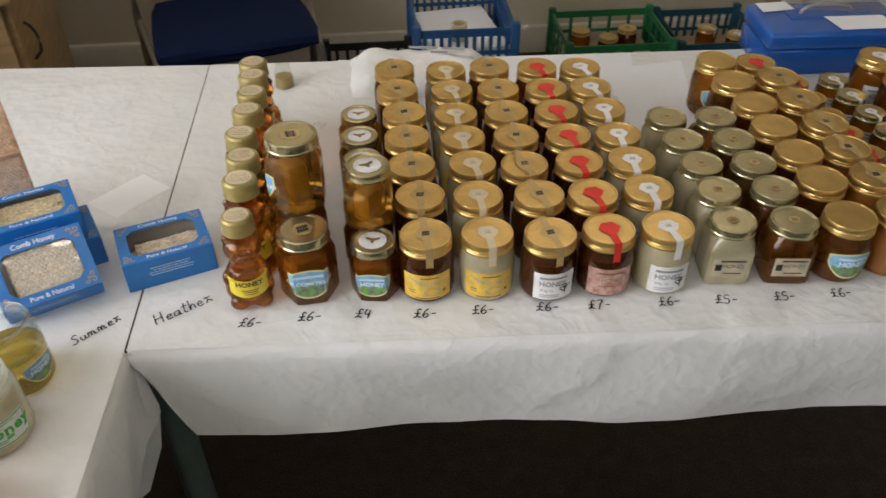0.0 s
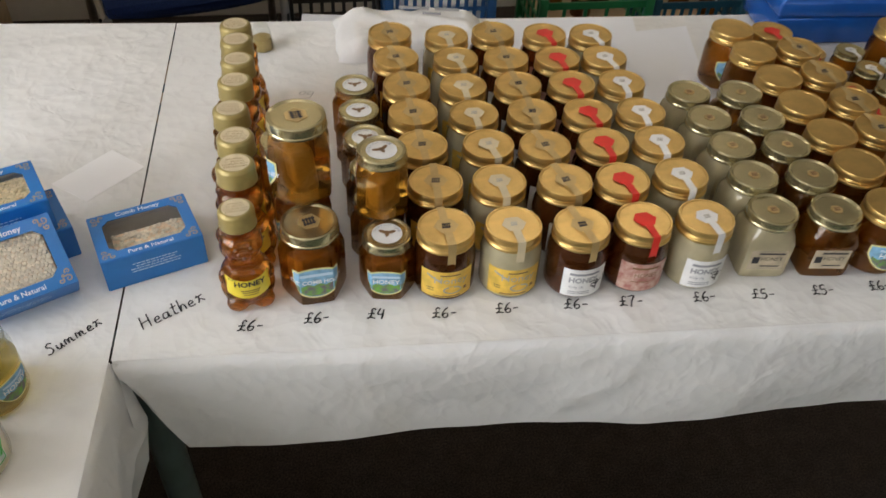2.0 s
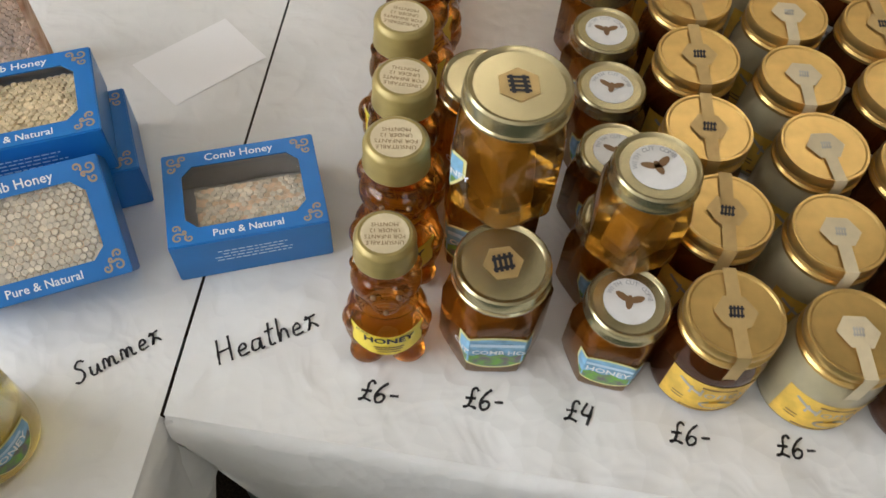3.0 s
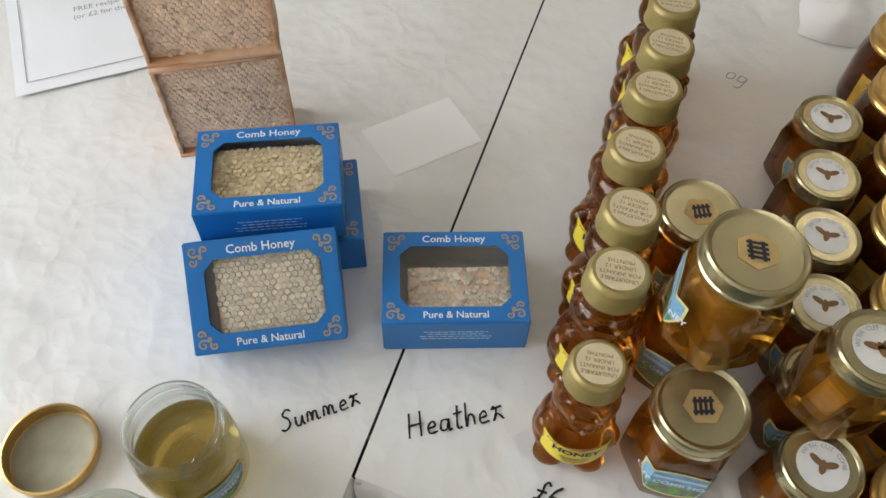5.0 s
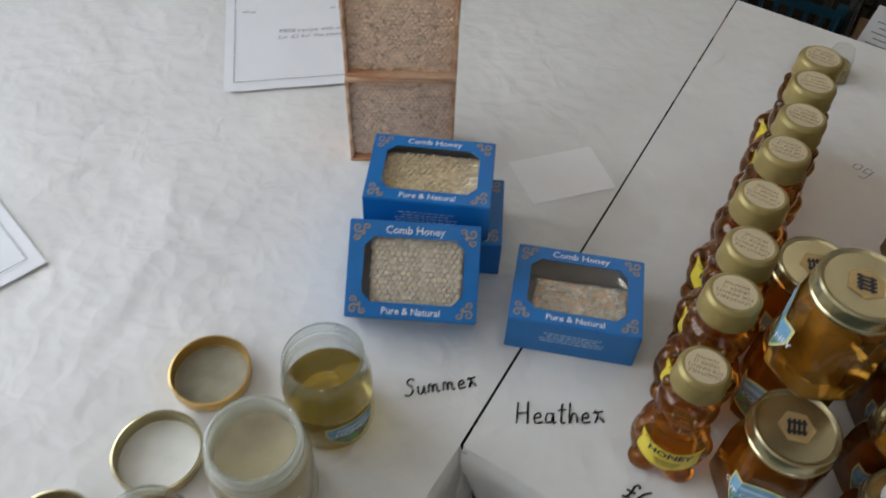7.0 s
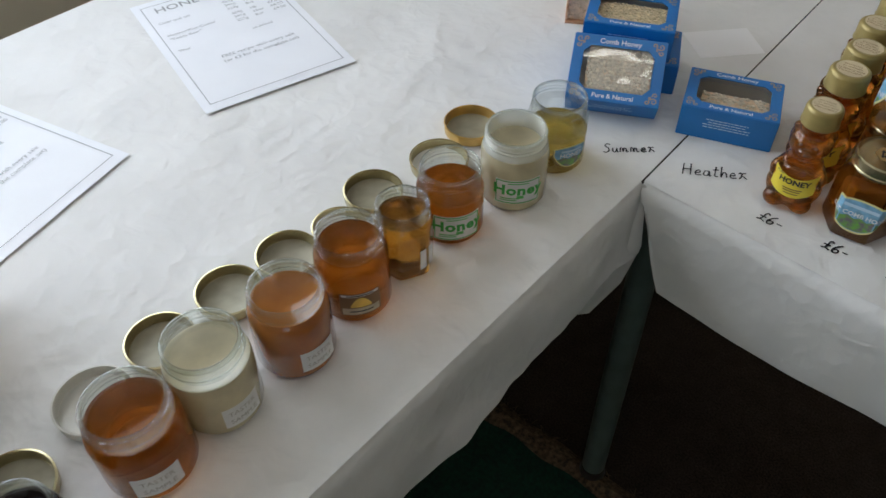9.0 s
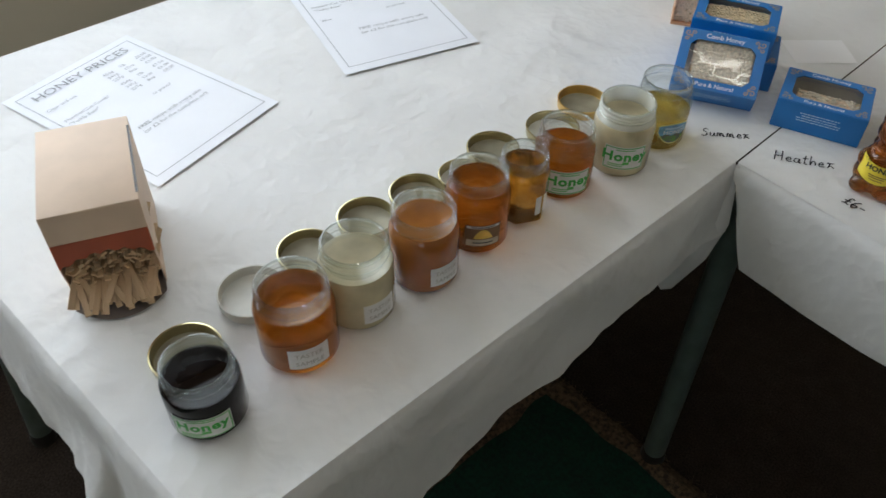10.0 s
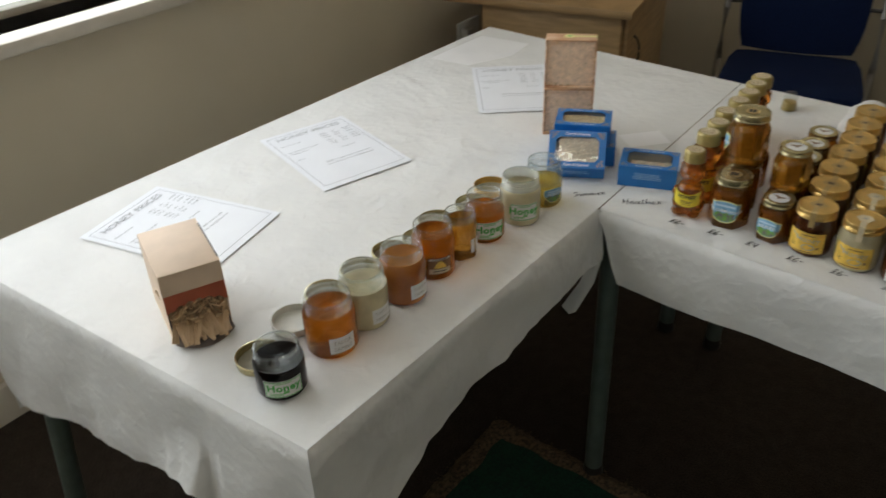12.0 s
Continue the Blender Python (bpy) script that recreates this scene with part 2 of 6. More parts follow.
KRAFT = mat("tan_card", (0.75, 0.58, 0.43), 0.6, vary=0.06, scale=20, bump=0.08, bump_scale=120, patches=0.05)
ORANGE_CARD = mat("orange_red_card", (0.74, 0.20, 0.10), 0.5, vary=0.06, scale=40)
GREY_CARD = mat("grey_card", (0.32, 0.27, 0.24), 0.7, vary=0.08, scale=40)
STICK = mat("birch_stick", (0.60, 0.42, 0.24), 0.6, vary=0.15, scale=60, island=0.35, stretch=(1, 1, 6))
STICK_LOOSE = mat("loose_birch_stick", (0.66, 0.48, 0.30), 0.6, scale=70, color2=(0.44, 0.28, 0.15), stretch=(1, 0.2, 1))
CARPET = mat("dark_brown_carpet", (0.046, 0.034, 0.025), 0.95, vary=0.5, scale=260, bump=0.9, bump_scale=420, sheen=0.03, spec=0.2, patches=0.25)
MAT_GREEN = mat("dark_green_baize", (0.003, 0.048, 0.029), 0.95, vary=0.35, scale=160, bump=0.5, bump_scale=500, patches=0.2)
MAT_EDGE = mat("frayed_brown_edging", (0.16, 0.11, 0.06), 0.85, vary=0.6, scale=120, bump=1.0, bump_scale=300, color2=(0.035, 0.025, 0.015))
WALL = mat("cream_wall_paint", (0.64, 0.57, 0.43), 0.75, vary=0.03, scale=3, bump=0.06, bump_scale=120, patches=0.03)
CEIL_M = mat("white_ceiling", (0.78, 0.76, 0.72), 0.85, vary=0.03, scale=4)
SKIRT = mat("cream_gloss_paint", (0.62, 0.57, 0.48), 0.4, vary=0.05, scale=14)
LEG = mat("grey_green_steel_tube", (0.13, 0.17, 0.15), 0.42, 0.3, vary=0.12, scale=30)
CHROME = mat("satin_grey_steel_tube", (0.45, 0.43, 0.40), 0.3, 0.9, vary=0.1, scale=30)
CHAIR_BLUE = mat("navy_blue_upholstery", (0.004, 0.012, 0.048), 0.9, vary=0.3, scale=300, bump=0.5, bump_scale=600, spec=0.2)
BOARD = mat("table_board", (0.35, 0.28, 0.2), 0.6, vary=0.1, scale=10)
BEECH = mat("oak_veneer", (0.40, 0.26, 0.12), 0.45, vary=0.18, scale=9, stretch=(1, 1, 8), bump=0.05)
DARK_METAL = mat("dark_metal", (0.06, 0.055, 0.05), 0.4, 0.6, vary=0.1)
CASH_BLUE = mat("blue_enamelled_steel", (0.010, 0.10, 0.42), 0.22, 0.1, vary=0.06, scale=30, coat=0.5)
CRATE_BLUE = mat("blue_crate_plastic", (0.02, 0.09, 0.24), 0.45, vary=0.12, scale=30)
CRATE_TEAL = mat("teal_crate_plastic", (0.008, 0.07, 0.11), 0.45, vary=0.12, scale=30)
CRATE_GREEN = mat("green_crate_plastic", (0.01, 0.15, 0.05), 0.45, vary=0.12, scale=30)
CRATE_BLACK = mat("black_crate_plastic", (0.012, 0.012, 0.012), 0.45, vary=0.12, scale=30)
CARTON = mat("brown_corrugated_card", (0.40, 0.27, 0.15), 0.75, vary=0.08, scale=20, patches=0.1)
CARTON_WHITE = mat("white_corrugated_card", (0.62, 0.60, 0.57), 0.65, vary=0.06, scale=20, patches=0.06)
BAG = mat("crinkled_white_plastic", (0.80, 0.80, 0.79), 0.35, vary=0.03, scale=20, bump=0.8, bump_scale=60)
GOLD_SPRINKLE = mat("gold_granules", (0.45, 0.33, 0.12), 0.4, 0.3, vary=0.5, scale=600)
SOCKET_WHITE = mat("white_moulded_plastic", (0.75, 0.74, 0.70), 0.35, vary=0.03)
DAYLIGHT = glow_mat("overcast_daylight", (0.93, 0.97, 1.0), 1.6)
TUBE_GLOW = glow_mat("fluorescent_tube", (1.0, 0.93, 0.80), TUBE)


# ---- mesh tools ----
def finish(name, bm, material, smooth=35):
    me = bpy.data.meshes.new(name)
    bmesh.ops.recalc_face_normals(bm, faces=bm.faces)
    bm.to_mesh(me)
    bm.free()
    if smooth:
        for p in me.polygons:
            p.use_smooth = True
        me.set_sharp_from_angle(angle=radians(smooth))
    me.materials.append(material)
    return me


def part(name, bm, material, parent, label="", m=None, smooth=35):
    """One mesh object under a thing or under a part."""
    me = bm if isinstance(bm, bpy.types.Mesh) else finish(name, bm, material, smooth)
    ob = new(name, me)
    ob.parent = parent
    if m is not None:
        ob.matrix_basis = m
    return tagged(ob, label)


def thing(name, m, label, category, group="", kind=""):
    ob = new(name)
    ob.empty_display_size = 0.02
    ob.matrix_basis = m
    return tagged(ob, label, category, group, kind)


def structure(name, bm, material, label, category="", smooth=35, parent=None):
    ob = new(name, finish(name, bm, material, smooth))
    ob.parent = parent
    return tagged(ob, label, category, "", "structure")


def loft(rings, bottom=True, top=True, bm=None):
    bm = bm or bmesh.new()
    vs = [[bm.verts.new(p) for p in r] for r in rings]
    n = len(rings[0])
    for a, b in zip(vs, vs[1:]):
        for i in range(n):
            bm.faces.new((a[i], a[(i + 1) % n], b[(i + 1) % n], b[i]))
    if bottom:
        bm.faces.new(vs[0][::-1])
    if top:
        bm.faces.new(vs[-1])
    return bm


def circle(r, z, n=28, cx=0, cy=0):
    return [(cx + r * math.cos(2 * math.pi * i / n), cy + r * math.sin(2 * math.pi * i / n), z) for i in range(n)]


def lathe(profile, n=28, bottom=True, top=True, bm=None):
    return loft([circle(r, z, n) for r, z in profile], bottom, top, bm)


def ngon(sides, flat, z, turn=0, corner=0.3, n=24):
    """A polygon with across-flats radius `flat`, corners rounded, n points."""
    pts = []
    for i in range(n):
        a = 2 * math.pi * i / n
        rel = (a - turn) % (2 * math.pi / sides) - math.pi / sides
        rp = flat / math.cos(rel)
        r = min(rp, flat * (1 + corner * (1 / math.cos(math.pi / sides) - 1)))
        pts.append((r * math.cos(a), r * math.sin(a), z))
    return pts


def box(x0, y0, z0, x1, y1, z1, bevel=0.0, bm=None, segs=2):
    own = bm is None
    b = bmesh.new()
    bmesh.ops.create_cube(b, size=1)
    for v in b.verts:
        v.co = Vector(((x0 + x1) / 2 + v.co.x * (x1 - x0), (y0 + y1) / 2 + v.co.y * (y1 - y0), (z0 + z1) / 2 + v.co.z * (z1 - z0)))
    if bevel:
        bmesh.ops.bevel(b, geom=b.edges[:], offset=bevel, segments=segs, affect="EDGES", profile=0.5)
    if own:
        return b
    join(bm, b)
    return bm


def join(bm, other, m=None):
    me = bpy.data.meshes.new("tmp")
    if m is not None:
        other.transform(m)
    other.to_mesh(me)
    other.free()
    bm.from_mesh(me)
    bpy.data.meshes.remove(me)
    return bm


def tube(points, r, n=12, bm=None):
    """A round bar along points."""
    pts = [Vector(p) for p in points]
    rings = []
    for i, p in enumerate(pts):
        d = (pts[min(i + 1, len(pts) - 1)] - pts[max(i - 1, 0)]).normalized()
        s = d.cross(Vector((0, 0, 1)))
        s = s.normalized() if s.length > 0.05 else Vector((1, 0, 0))
        u = s.cross(d).normalized()
        rings.append([p + r * (math.cos(2 * math.pi * k / n) * s + math.sin(2 * math.pi * k / n) * u) for k in range(n)])
    return loft(rings, bm=bm)


def bend(a, b, c, n=6):
    """Points on a soft corner from a by way of b to c."""
    a, b, c = Vector(a), Vector(b), Vector(c)
    return [a.lerp(b, t / n).lerp(b.lerp(c, t / n), t / n) for t in range(n + 1)]


def sheet(points, z=0.0, bm=None):
    bm = bm or bmesh.new()
    bm.faces.new([bm.verts.new((x, y, z)) for x, y in points])
    return bm


def rect(x0, y0, x1, y1, cols=1, bm=None, z=0.0):
    """A flat strip cut into columns, so that it can be wrapped."""
    bm = bm or bmesh.new()
    a = [bm.verts.new((x0 + (x1 - x0) * i / cols, y0, z)) for i in range(cols + 1)]
    b = [bm.verts.new((x0 + (x1 - x0) * i / cols, y1, z)) for i in range(cols + 1)]
    for i in range(cols):
        bm.faces.new((a[i], a[i + 1], b[i + 1], b[i]))
    return bm


def strip(half, low, high, cols=14, bm=None):
    """A flat shape between two curves low(x) and high(x), x from -half to half."""
    bm = bm or bmesh.new()
    xs = [-half + 2 * half * i / cols for i in range(cols + 1)]
    a, b = [bm.verts.new((x, low(x), 0)) for x in xs], [bm.verts.new((x, high(x), 0)) for x in xs]
    for i in range(cols):
        bm.faces.new((a[i], a[i + 1], b[i + 1], b[i]))
    return bm


def words(text, size, x=0.0, y=0.0, align="CENTER", shear=0.0, wide=1.0, spacing=1.0, turn=0.0, bold=0.0):
    """A line of text as a flat bmesh in the XY plane."""
    c = bpy.data.curves.new("t", "FONT")
    c.body, c.size, c.align_x, c.shear, c.resolution_u, c.space_character = text, size, align, shear, 2, spacing
    c.offset = bold * size
    o = bpy.data.objects.new("t", c)
    scene.collection.objects.link(o)
    me = bpy.data.meshes.new_from_object(o.evaluated_get(bpy.context.evaluated_depsgraph_get()))
    bm = bmesh.new()
    bm.from_mesh(me)
    bpy.data.objects.remove(o)
    bpy.data.curves.remove(c)
    bpy.data.meshes.remove(me)
    bm.transform(pose(x, y, 0, 0, 0, turn) @ Matrix.Diagonal((wide, 1, 1, 1)))
    return bm


def lines(rows):
    bm = bmesh.new()
    for r in rows:
        join(bm, words(*r[:2], **r[2]))
    return bm


def bars(rows, bm=None):
    """Plain bars for print too small to read: (x, y, length, height)."""
    bm = bm or bmesh.new()
    for x, y, l, h in rows:
        rect(x - l / 2, y - h / 2, x + l / 2, y + h / 2, 4, bm)
    return bm


def wrap(bm, r, z=0.0, proud=0.0003, turn=0.0):
    """Bend a flat design round an upright cylinder; its middle faces -y."""
    for v in bm.verts:
        a = v.co.x / r - math.pi / 2 + turn
        rr = r + proud + v.co.z
        v.co = Vector((rr * math.cos(a), rr * math.sin(a), z + v.co.y))
    return bm


def upright(bm, y, z=0.0, proud=0.0003):
    """Stand a flat design on a face that looks to -y."""
    for v in bm.verts:
        v.co = Vector((v.co.x, y - proud - v.co.z, z + v.co.y))
    return bm


STROKES = {
    "£": (0.62, [[(0.55, 0.85), (0.42, 1.0), (0.28, 0.85), (0.30, 0.4), (0.20, 0.08), (0.05, 0.05), (0.3, 0.12), (0.6, 0.02)], [(0.05, 0.48), (0.5, 0.5)]]),
    "6": (0.55, [[(0.45, 1.0), (0.2, 0.7), (0.08, 0.3), (0.2, 0.02), (0.42, 0.1), (0.45, 0.35), (0.25, 0.42), (0.1, 0.25)]]),
    "4": (0.6, [[(0.2, 1.0), (0.08, 0.45), (0.5, 0.42)], [(0.45, 0.9), (0.4, -0.05)]]),
    "7": (0.6, [[(0.05, 0.95), (0.5, 1.0), (0.3, 0.5), (0.2, -0.1)]]),
    "5": (0.58, [[(0.5, 1.0), (0.18, 0.95), (0.12, 0.55), (0.38, 0.55), (0.45, 0.25), (0.25, 0.0), (0.03, 0.08)]]),
    "3": (0.55, [[(0.08, 0.9), (0.35, 1.0), (0.4, 0.72), (0.2, 0.55), (0.45, 0.35), (0.3, 0.0), (0.05, 0.08)]]),
    ".": (0.2, [[(0.06, 0.0), (0.1, 0.05)]]),
    "-": (0.55, [[(0.08, 0.42), (0.45, 0.45)]]),
    "S": (0.6, [[(0.5, 0.85), (0.3, 0.98), (0.12, 0.75), (0.35, 0.5), (0.4, 0.2), (0.2, 0.0), (0.0, 0.1)]]),
    "u": (0.5, [[(0.05, 0.5), (0.08, 0.1), (0.25, 0.05), (0.36, 0.45), (0.38, 0.08), (0.48, 0.05)]]),
    "m": (0.72, [[(0.05, 0.05), (0.08, 0.5), (0.22, 0.42), (0.26, 0.06), (0.32, 0.45), (0.45, 0.42), (0.5, 0.06), (0.64, 0.08)]]),
    "e": (0.46, [[(0.05, 0.25), (0.32, 0.3), (0.25, 0.5), (0.08, 0.35), (0.12, 0.05), (0.42, 0.08)]]),
    "r": (0.5, [[(0.08, 0.62), (0.22, 0.45), (0.1, 0.02), (0.25, 0.3), (0.48, 0.05)], [(0.02, 0.5), (0.44, 0.58)]]),
    "H": (0.7, [[(0.1, 1.0), (0.08, 0.0)], [(0.5, 1.02), (0.52, 0.0)], [(0.08, 0.48), (0.52, 0.52)]]),
    "a": (0.52, [[(0.36, 0.45), (0.12, 0.45), (0.08, 0.1), (0.3, 0.1), (0.38, 0.48), (0.38, 0.05), (0.5, 0.08)]]),
    "t": (0.4, [[(0.2, 0.95), (0.16, 0.1), (0.34, 0.05)], [(0.02, 0.62), (0.36, 0.66)]]),
    "h": (0.52, [[(0.1, 1.0), (0.08, 0.02), (0.2, 0.45), (0.36, 0.4), (0.4, 0.04)]]),
    "o": (0.45, [[(0.3, 0.5), (0.08, 0.4), (0.1, 0.08), (0.34, 0.1), (0.36, 0.42), (0.2, 0.5)]]),
    "g": (0.5, [[(0.38, 0.45), (0.12, 0.5), (0.08, 0.15), (0.34, 0.15), (0.4, 0.48), (0.36, -0.25), (0.1, -0.3)]]),
    " ": (0.35, []),
}


def handwriting(text, height, pen=0.0016, seed=1):
    """Marker-pen strokes lying in the XY plane, each a ribbon of uneven width."""
    rng = random.Random(seed)
    bm, x = bmesh.new(), 0.0
    for ch in text:
        w, strokes = STROKES[ch]
        for s in strokes:
            pts = []
            for i in range(len(s) - 1):
                p0, p1, p2, p3 = (Vector(s[max(0, min(len(s) - 1, k))]) for k in (i - 1, i, i + 1, i + 2))
                for k in range(5):
                    t = k / 5
                    pts.append(0.5 * ((2 * p1) + (p2 - p0) * t + (2 * p0 - 5 * p1 + 4 * p2 - p3) * t * t + (3 * p1 - p0 - 3 * p2 + p3) * t ** 3))
            pts.append(Vector(s[-1]))
            q = [Vector(((x + p.x + 0.12 * p.y) * height * 1.05, p.y * height)) for p in pts]
            prev = None
            for i, p in enumerate(q):
                d = (q[min(i + 1, len(q) - 1)] - q[max(0, i - 1)]).normalized()
                nrm = Vector((-d.y, d.x)) * pen * (0.38 + 0.28 * rng.random())
                cur = (bm.verts.new((*(p + nrm), 0)), bm.verts.new((*(p - nrm), 0)))
                if prev:
                    bm.faces.new((prev[0], prev[1], cur[1], cur[0]))
                prev = cur
        x += w + 0.04 * rng.random()
    return bm


# ---- the room ----
def wall_with_window():
    bm = bmesh.new()
    x0, x1 = WALL_W - 0.22, WALL_W
    for y0, y1, z0, z1 in ((WALL_S - 0.2, WIN_Y0, 0, CEIL), (WIN_Y1, WALL_N, 0, CEIL), (WIN_Y0, WIN_Y1, 0, WIN_Z0), (WIN_Y0, WIN_Y1, WIN_Z1, CEIL)):
        box(x0, y0, z0, x1, y1, z1, bm=bm)
    structure("wall_west", bm, WALL, "cream painted wall below and beside the window", "wall")


def room():
    floor = bmesh.new()
    box(WALL_W - 0.3, WALL_S - 0.3, -0.1, WALL_E + 0.3, WALL_N + 0.3, 0.0, bm=floor)
    structure("floor", floor, CARPET, "dark brown short-pile carpet floor", "floor")
    structure("ceiling", box(WALL_W - 0.3, WALL_S - 0.3, CEIL, WALL_E + 0.3, WALL_N + 0.3, CEIL + 0.1), CEIL_M, "plain white ceiling", "ceiling")
    wall_with_window()
    structure("wall_north", box(WALL_W - 0.22, WALL_N, 0, WALL_E + 0.2, WALL_N + 0.2, CEIL), WALL, "cream painted back wall", "wall")
    structure("wall_east", box(WALL_E, WALL_S, 0, WALL_E + 0.2, WALL_N, CEIL), WALL, "cream painted side wall", "wall")
    bm = bmesh.new()
    for x0, x1, z0, z1 in ((WALL_W, REAR_X0, 0, CEIL), (REAR_X1, WALL_E + 0.2, 0, CEIL), (REAR_X0, REAR_X1, 0, WIN_Z0), (REAR_X0, REAR_X1, WIN_Z1, CEIL)):
        box(x0, WALL_S - 0.2, z0, x1, WALL_S, z1, bm=bm)
    structure("wall_south", bm, WALL, "cream painted wall, out of view, with an added window opening", "wall")
    # no known window here: opening and frame are added to carry the fill
    rear = thing("rear_fill_window", pose(0, WALL_S, 0), "added window behind, out of view, for fill light", "window", kind="structure")
    bm = bmesh.new()
    for x in (REAR_X0 + 0.03, 0.65, 1.65, REAR_X1 - 0.03):
        box(x - 0.03, -0.15, WIN_Z0, x + 0.03, -0.09, WIN_Z1, 0.004, bm)
    for z in (WIN_Z0 + 0.03, WIN_Z1 - 0.03):
        box(REAR_X0, -0.148, z - 0.03, REAR_X1, -0.092, z + 0.03, 0.004, bm)
    part("window_frame", bm, SKIRT, rear)
    prof = [(0, 0), (0.018, 0), (0.018, 0.09), (0.012, 0.105), (0, 0.11)]
    bm = loft([[(WALL_W + a, y, z) for a, z in prof] for y in (WALL_S, WALL_N)])
    structure("baseboard", bm, SKIRT, "cream gloss skirting board along the window wall", "skirting board")
    bm = loft([[(x, WALL_N - a, z) for a, z in prof] for x in (WALL_W + 0.02, WALL_E)])
    structure("baseboard", bm, SKIRT, "cream gloss skirting board along the back wall", "skirting board")
    win = thing("window_1", pose(WALL_W, 0, 0), "wide bright window with a cream painted sill", "window", kind="structure")
    part("window_sill", box(-0.2, WIN_Y0 - 0.06, WIN_Z0 - 0.035, 0.07, WIN_Y1 + 0.06, WIN_Z0, 0.006), SKIRT, win)
    bm = bmesh.new()
    for y in (WIN_Y0 + 0.03, -1.3, -0.5, WIN_Y1 - 0.03):
        box(-0.17, y - 0.03, WIN_Z0, -0.11, y + 0.03, WIN_Z1, 0.004, bm)
    for z in (WIN_Z0 + 0.010, WIN_Z1 - 0.010):
        box(-0.168, WIN_Y0 + 0.06, z - 0.010, -0.112, WIN_Y1 - 0.06, z + 0.010, 0.003, bm)
    part("window_frame", bm, SKIRT, win)
    for y0, y1 in ((WIN_Y0 + 0.06, -1.33), (-1.27, -0.53), (-0.47, WIN_Y1 - 0.06)):
        p = part("pane", box(-0.142, y0, WIN_Z0 + 0.020, -0.138, y1, WIN_Z1 - 0.020), GLASS, win, smooth=0)
        p.visible_shadow = False
    # overcast daylight outside the window
    structure("backdrop", box(WALL_W - 2.02, WALL_S - 2, -0.4, WALL_W - 2.0, WALL_N + 1, 4.5), DAYLIGHT, "plain bright overcast daylight outside the window", "sky")
    # ceiling lights
    lamp = thing("ceiling_light", pose(1.2, 1.68, CEIL), "white fluorescent batten light on the ceiling", "ceiling light", "ceiling lights")
    part("batten", box(-0.62, -0.04, -0.05, 0.62, 0.04, -0.001, 0.004), SOCKET_WHITE, lamp)
    part("tube", tube([(-0.58, 0, -0.072), (0.58, 0, -0.072)], 0.019), TUBE_GLOW, lamp, "lit fluorescent tube")
    for x, y in ((-0.25, 1.68), (0.08, -0.20)):
        copy_thing(lamp, pose(x, y, CEIL))
    # socket on the window wall
    s = thing("wall_socket", pose(WALL_W, 1.42, 0.47, 0, 0, 90), "white double wall socket with a plug", "socket")
    part("plate", box(-0.073, -0.011, -0.043, 0.073, -0.0005, 0.043, 0.003), SOCKET_WHITE, s)
    part("plug", box(-0.055, -0.045, -0.03, -0.015, -0.011, 0.02, 0.006), SOCKET_WHITE, s)
    part("cord", tube(bend((-0.035, -0.035, -0.03), (-0.035, -0.06, -0.25), (0.12, -0.02, -0.462), 10), 0.004), DARK_METAL, s)


room()


# ---- tables and cloths ----
def lerp_table(table, x):
    for (a, va), (b, vb) in zip(table, table[1:]):
        if x <= b:
            t = max(0.0, (x - a) / (b - a))
            return va + (vb - va) * t
    return table[-1][1]


def quad(c, u, v):
    (x00, y00), (x10, y10), (x11, y11), (x01, y01) = c
    return ((1 - u) * (1 - v) * x00 + u * (1 - v) * x10 + u * v * x11 + (1 - u) * v * x01,
            (1 - u) * (1 - v) * y00 + u * (1 - v) * y10 + u * v * y11 + (1 - u) * v * y01)


def drape(edge, out, hem, seed, steps, rows=9, ripple=0.010, slide=0.0):
    """The hanging side of a cloth below the table edge. edge(s), out(s): the edge point and outward normal; hem(s): the drop."""
    bm, grid = bmesh.new(), []
    for i in range(steps + 1):
        s = i / steps
        ex, ey = edge(s)
        ox, oy = out(s)
        d, col = hem(s), []
        for k in range(rows + 1):
            t = k / rows
            if k == 0:
                off, z = -0.006, 0.0
            elif k == 1:
                off, z = 0.0, -0.002
            else:
                q = (k - 1) / (rows - 1)
                wob = noise.noise((s * 7 + seed, q * 1.3, seed)) * ripple * 2.2 * q + noise.noise((s * 26, q * 2 + seed, 3.1)) * ripple * 0.5 * q
                off, z = 0.004 + 0.010 * q + wob, -0.002 - d * q
            push = slide * max(0.0, 1 - s * 14) * (k / rows) ** 1.6
            col.append(bm.verts.new((ex + ox * off + push, ey + oy * off, TOP + z)))
        grid.append(col)
    for a, b in zip(grid, grid[1:]):
        for k in range(rows):
            bm.faces.new((a[k], b[k], b[k + 1], a[k + 1]))
    return bm


def cloth_top(c, nu, nv):
    bm = bmesh.new()
    vs = [[bm.verts.new((*quad(c, i / nu, j / nv), TOP)) for i in range(nu + 1)] for j in range(nv + 1)]
    for a, b in zip(vs, vs[1:]):
        for i in range(nu):
            bm.faces.new((a[i], a[i + 1], b[i + 1], b[i]))
    return bm


def edge_line(p, q):
    return lambda s: (p[0] + (q[0] - p[0]) * s, p[1] + (q[1] - p[1]) * s)


A_FL, A_FR, A_BR, A_BL = (-0.0105, 0.0), (1.75, -0.075), (1.78, 0.66), (-0.0135, 0.728)
B_NR, B_NL, B_BL, B_BR = (-0.0270, -0.738), (-0.862, -0.780), (-0.792, 0.776), (-0.0152, 0.728)
B_E, B_W = (-0.0128, 0.0), (-0.827, -0.002)


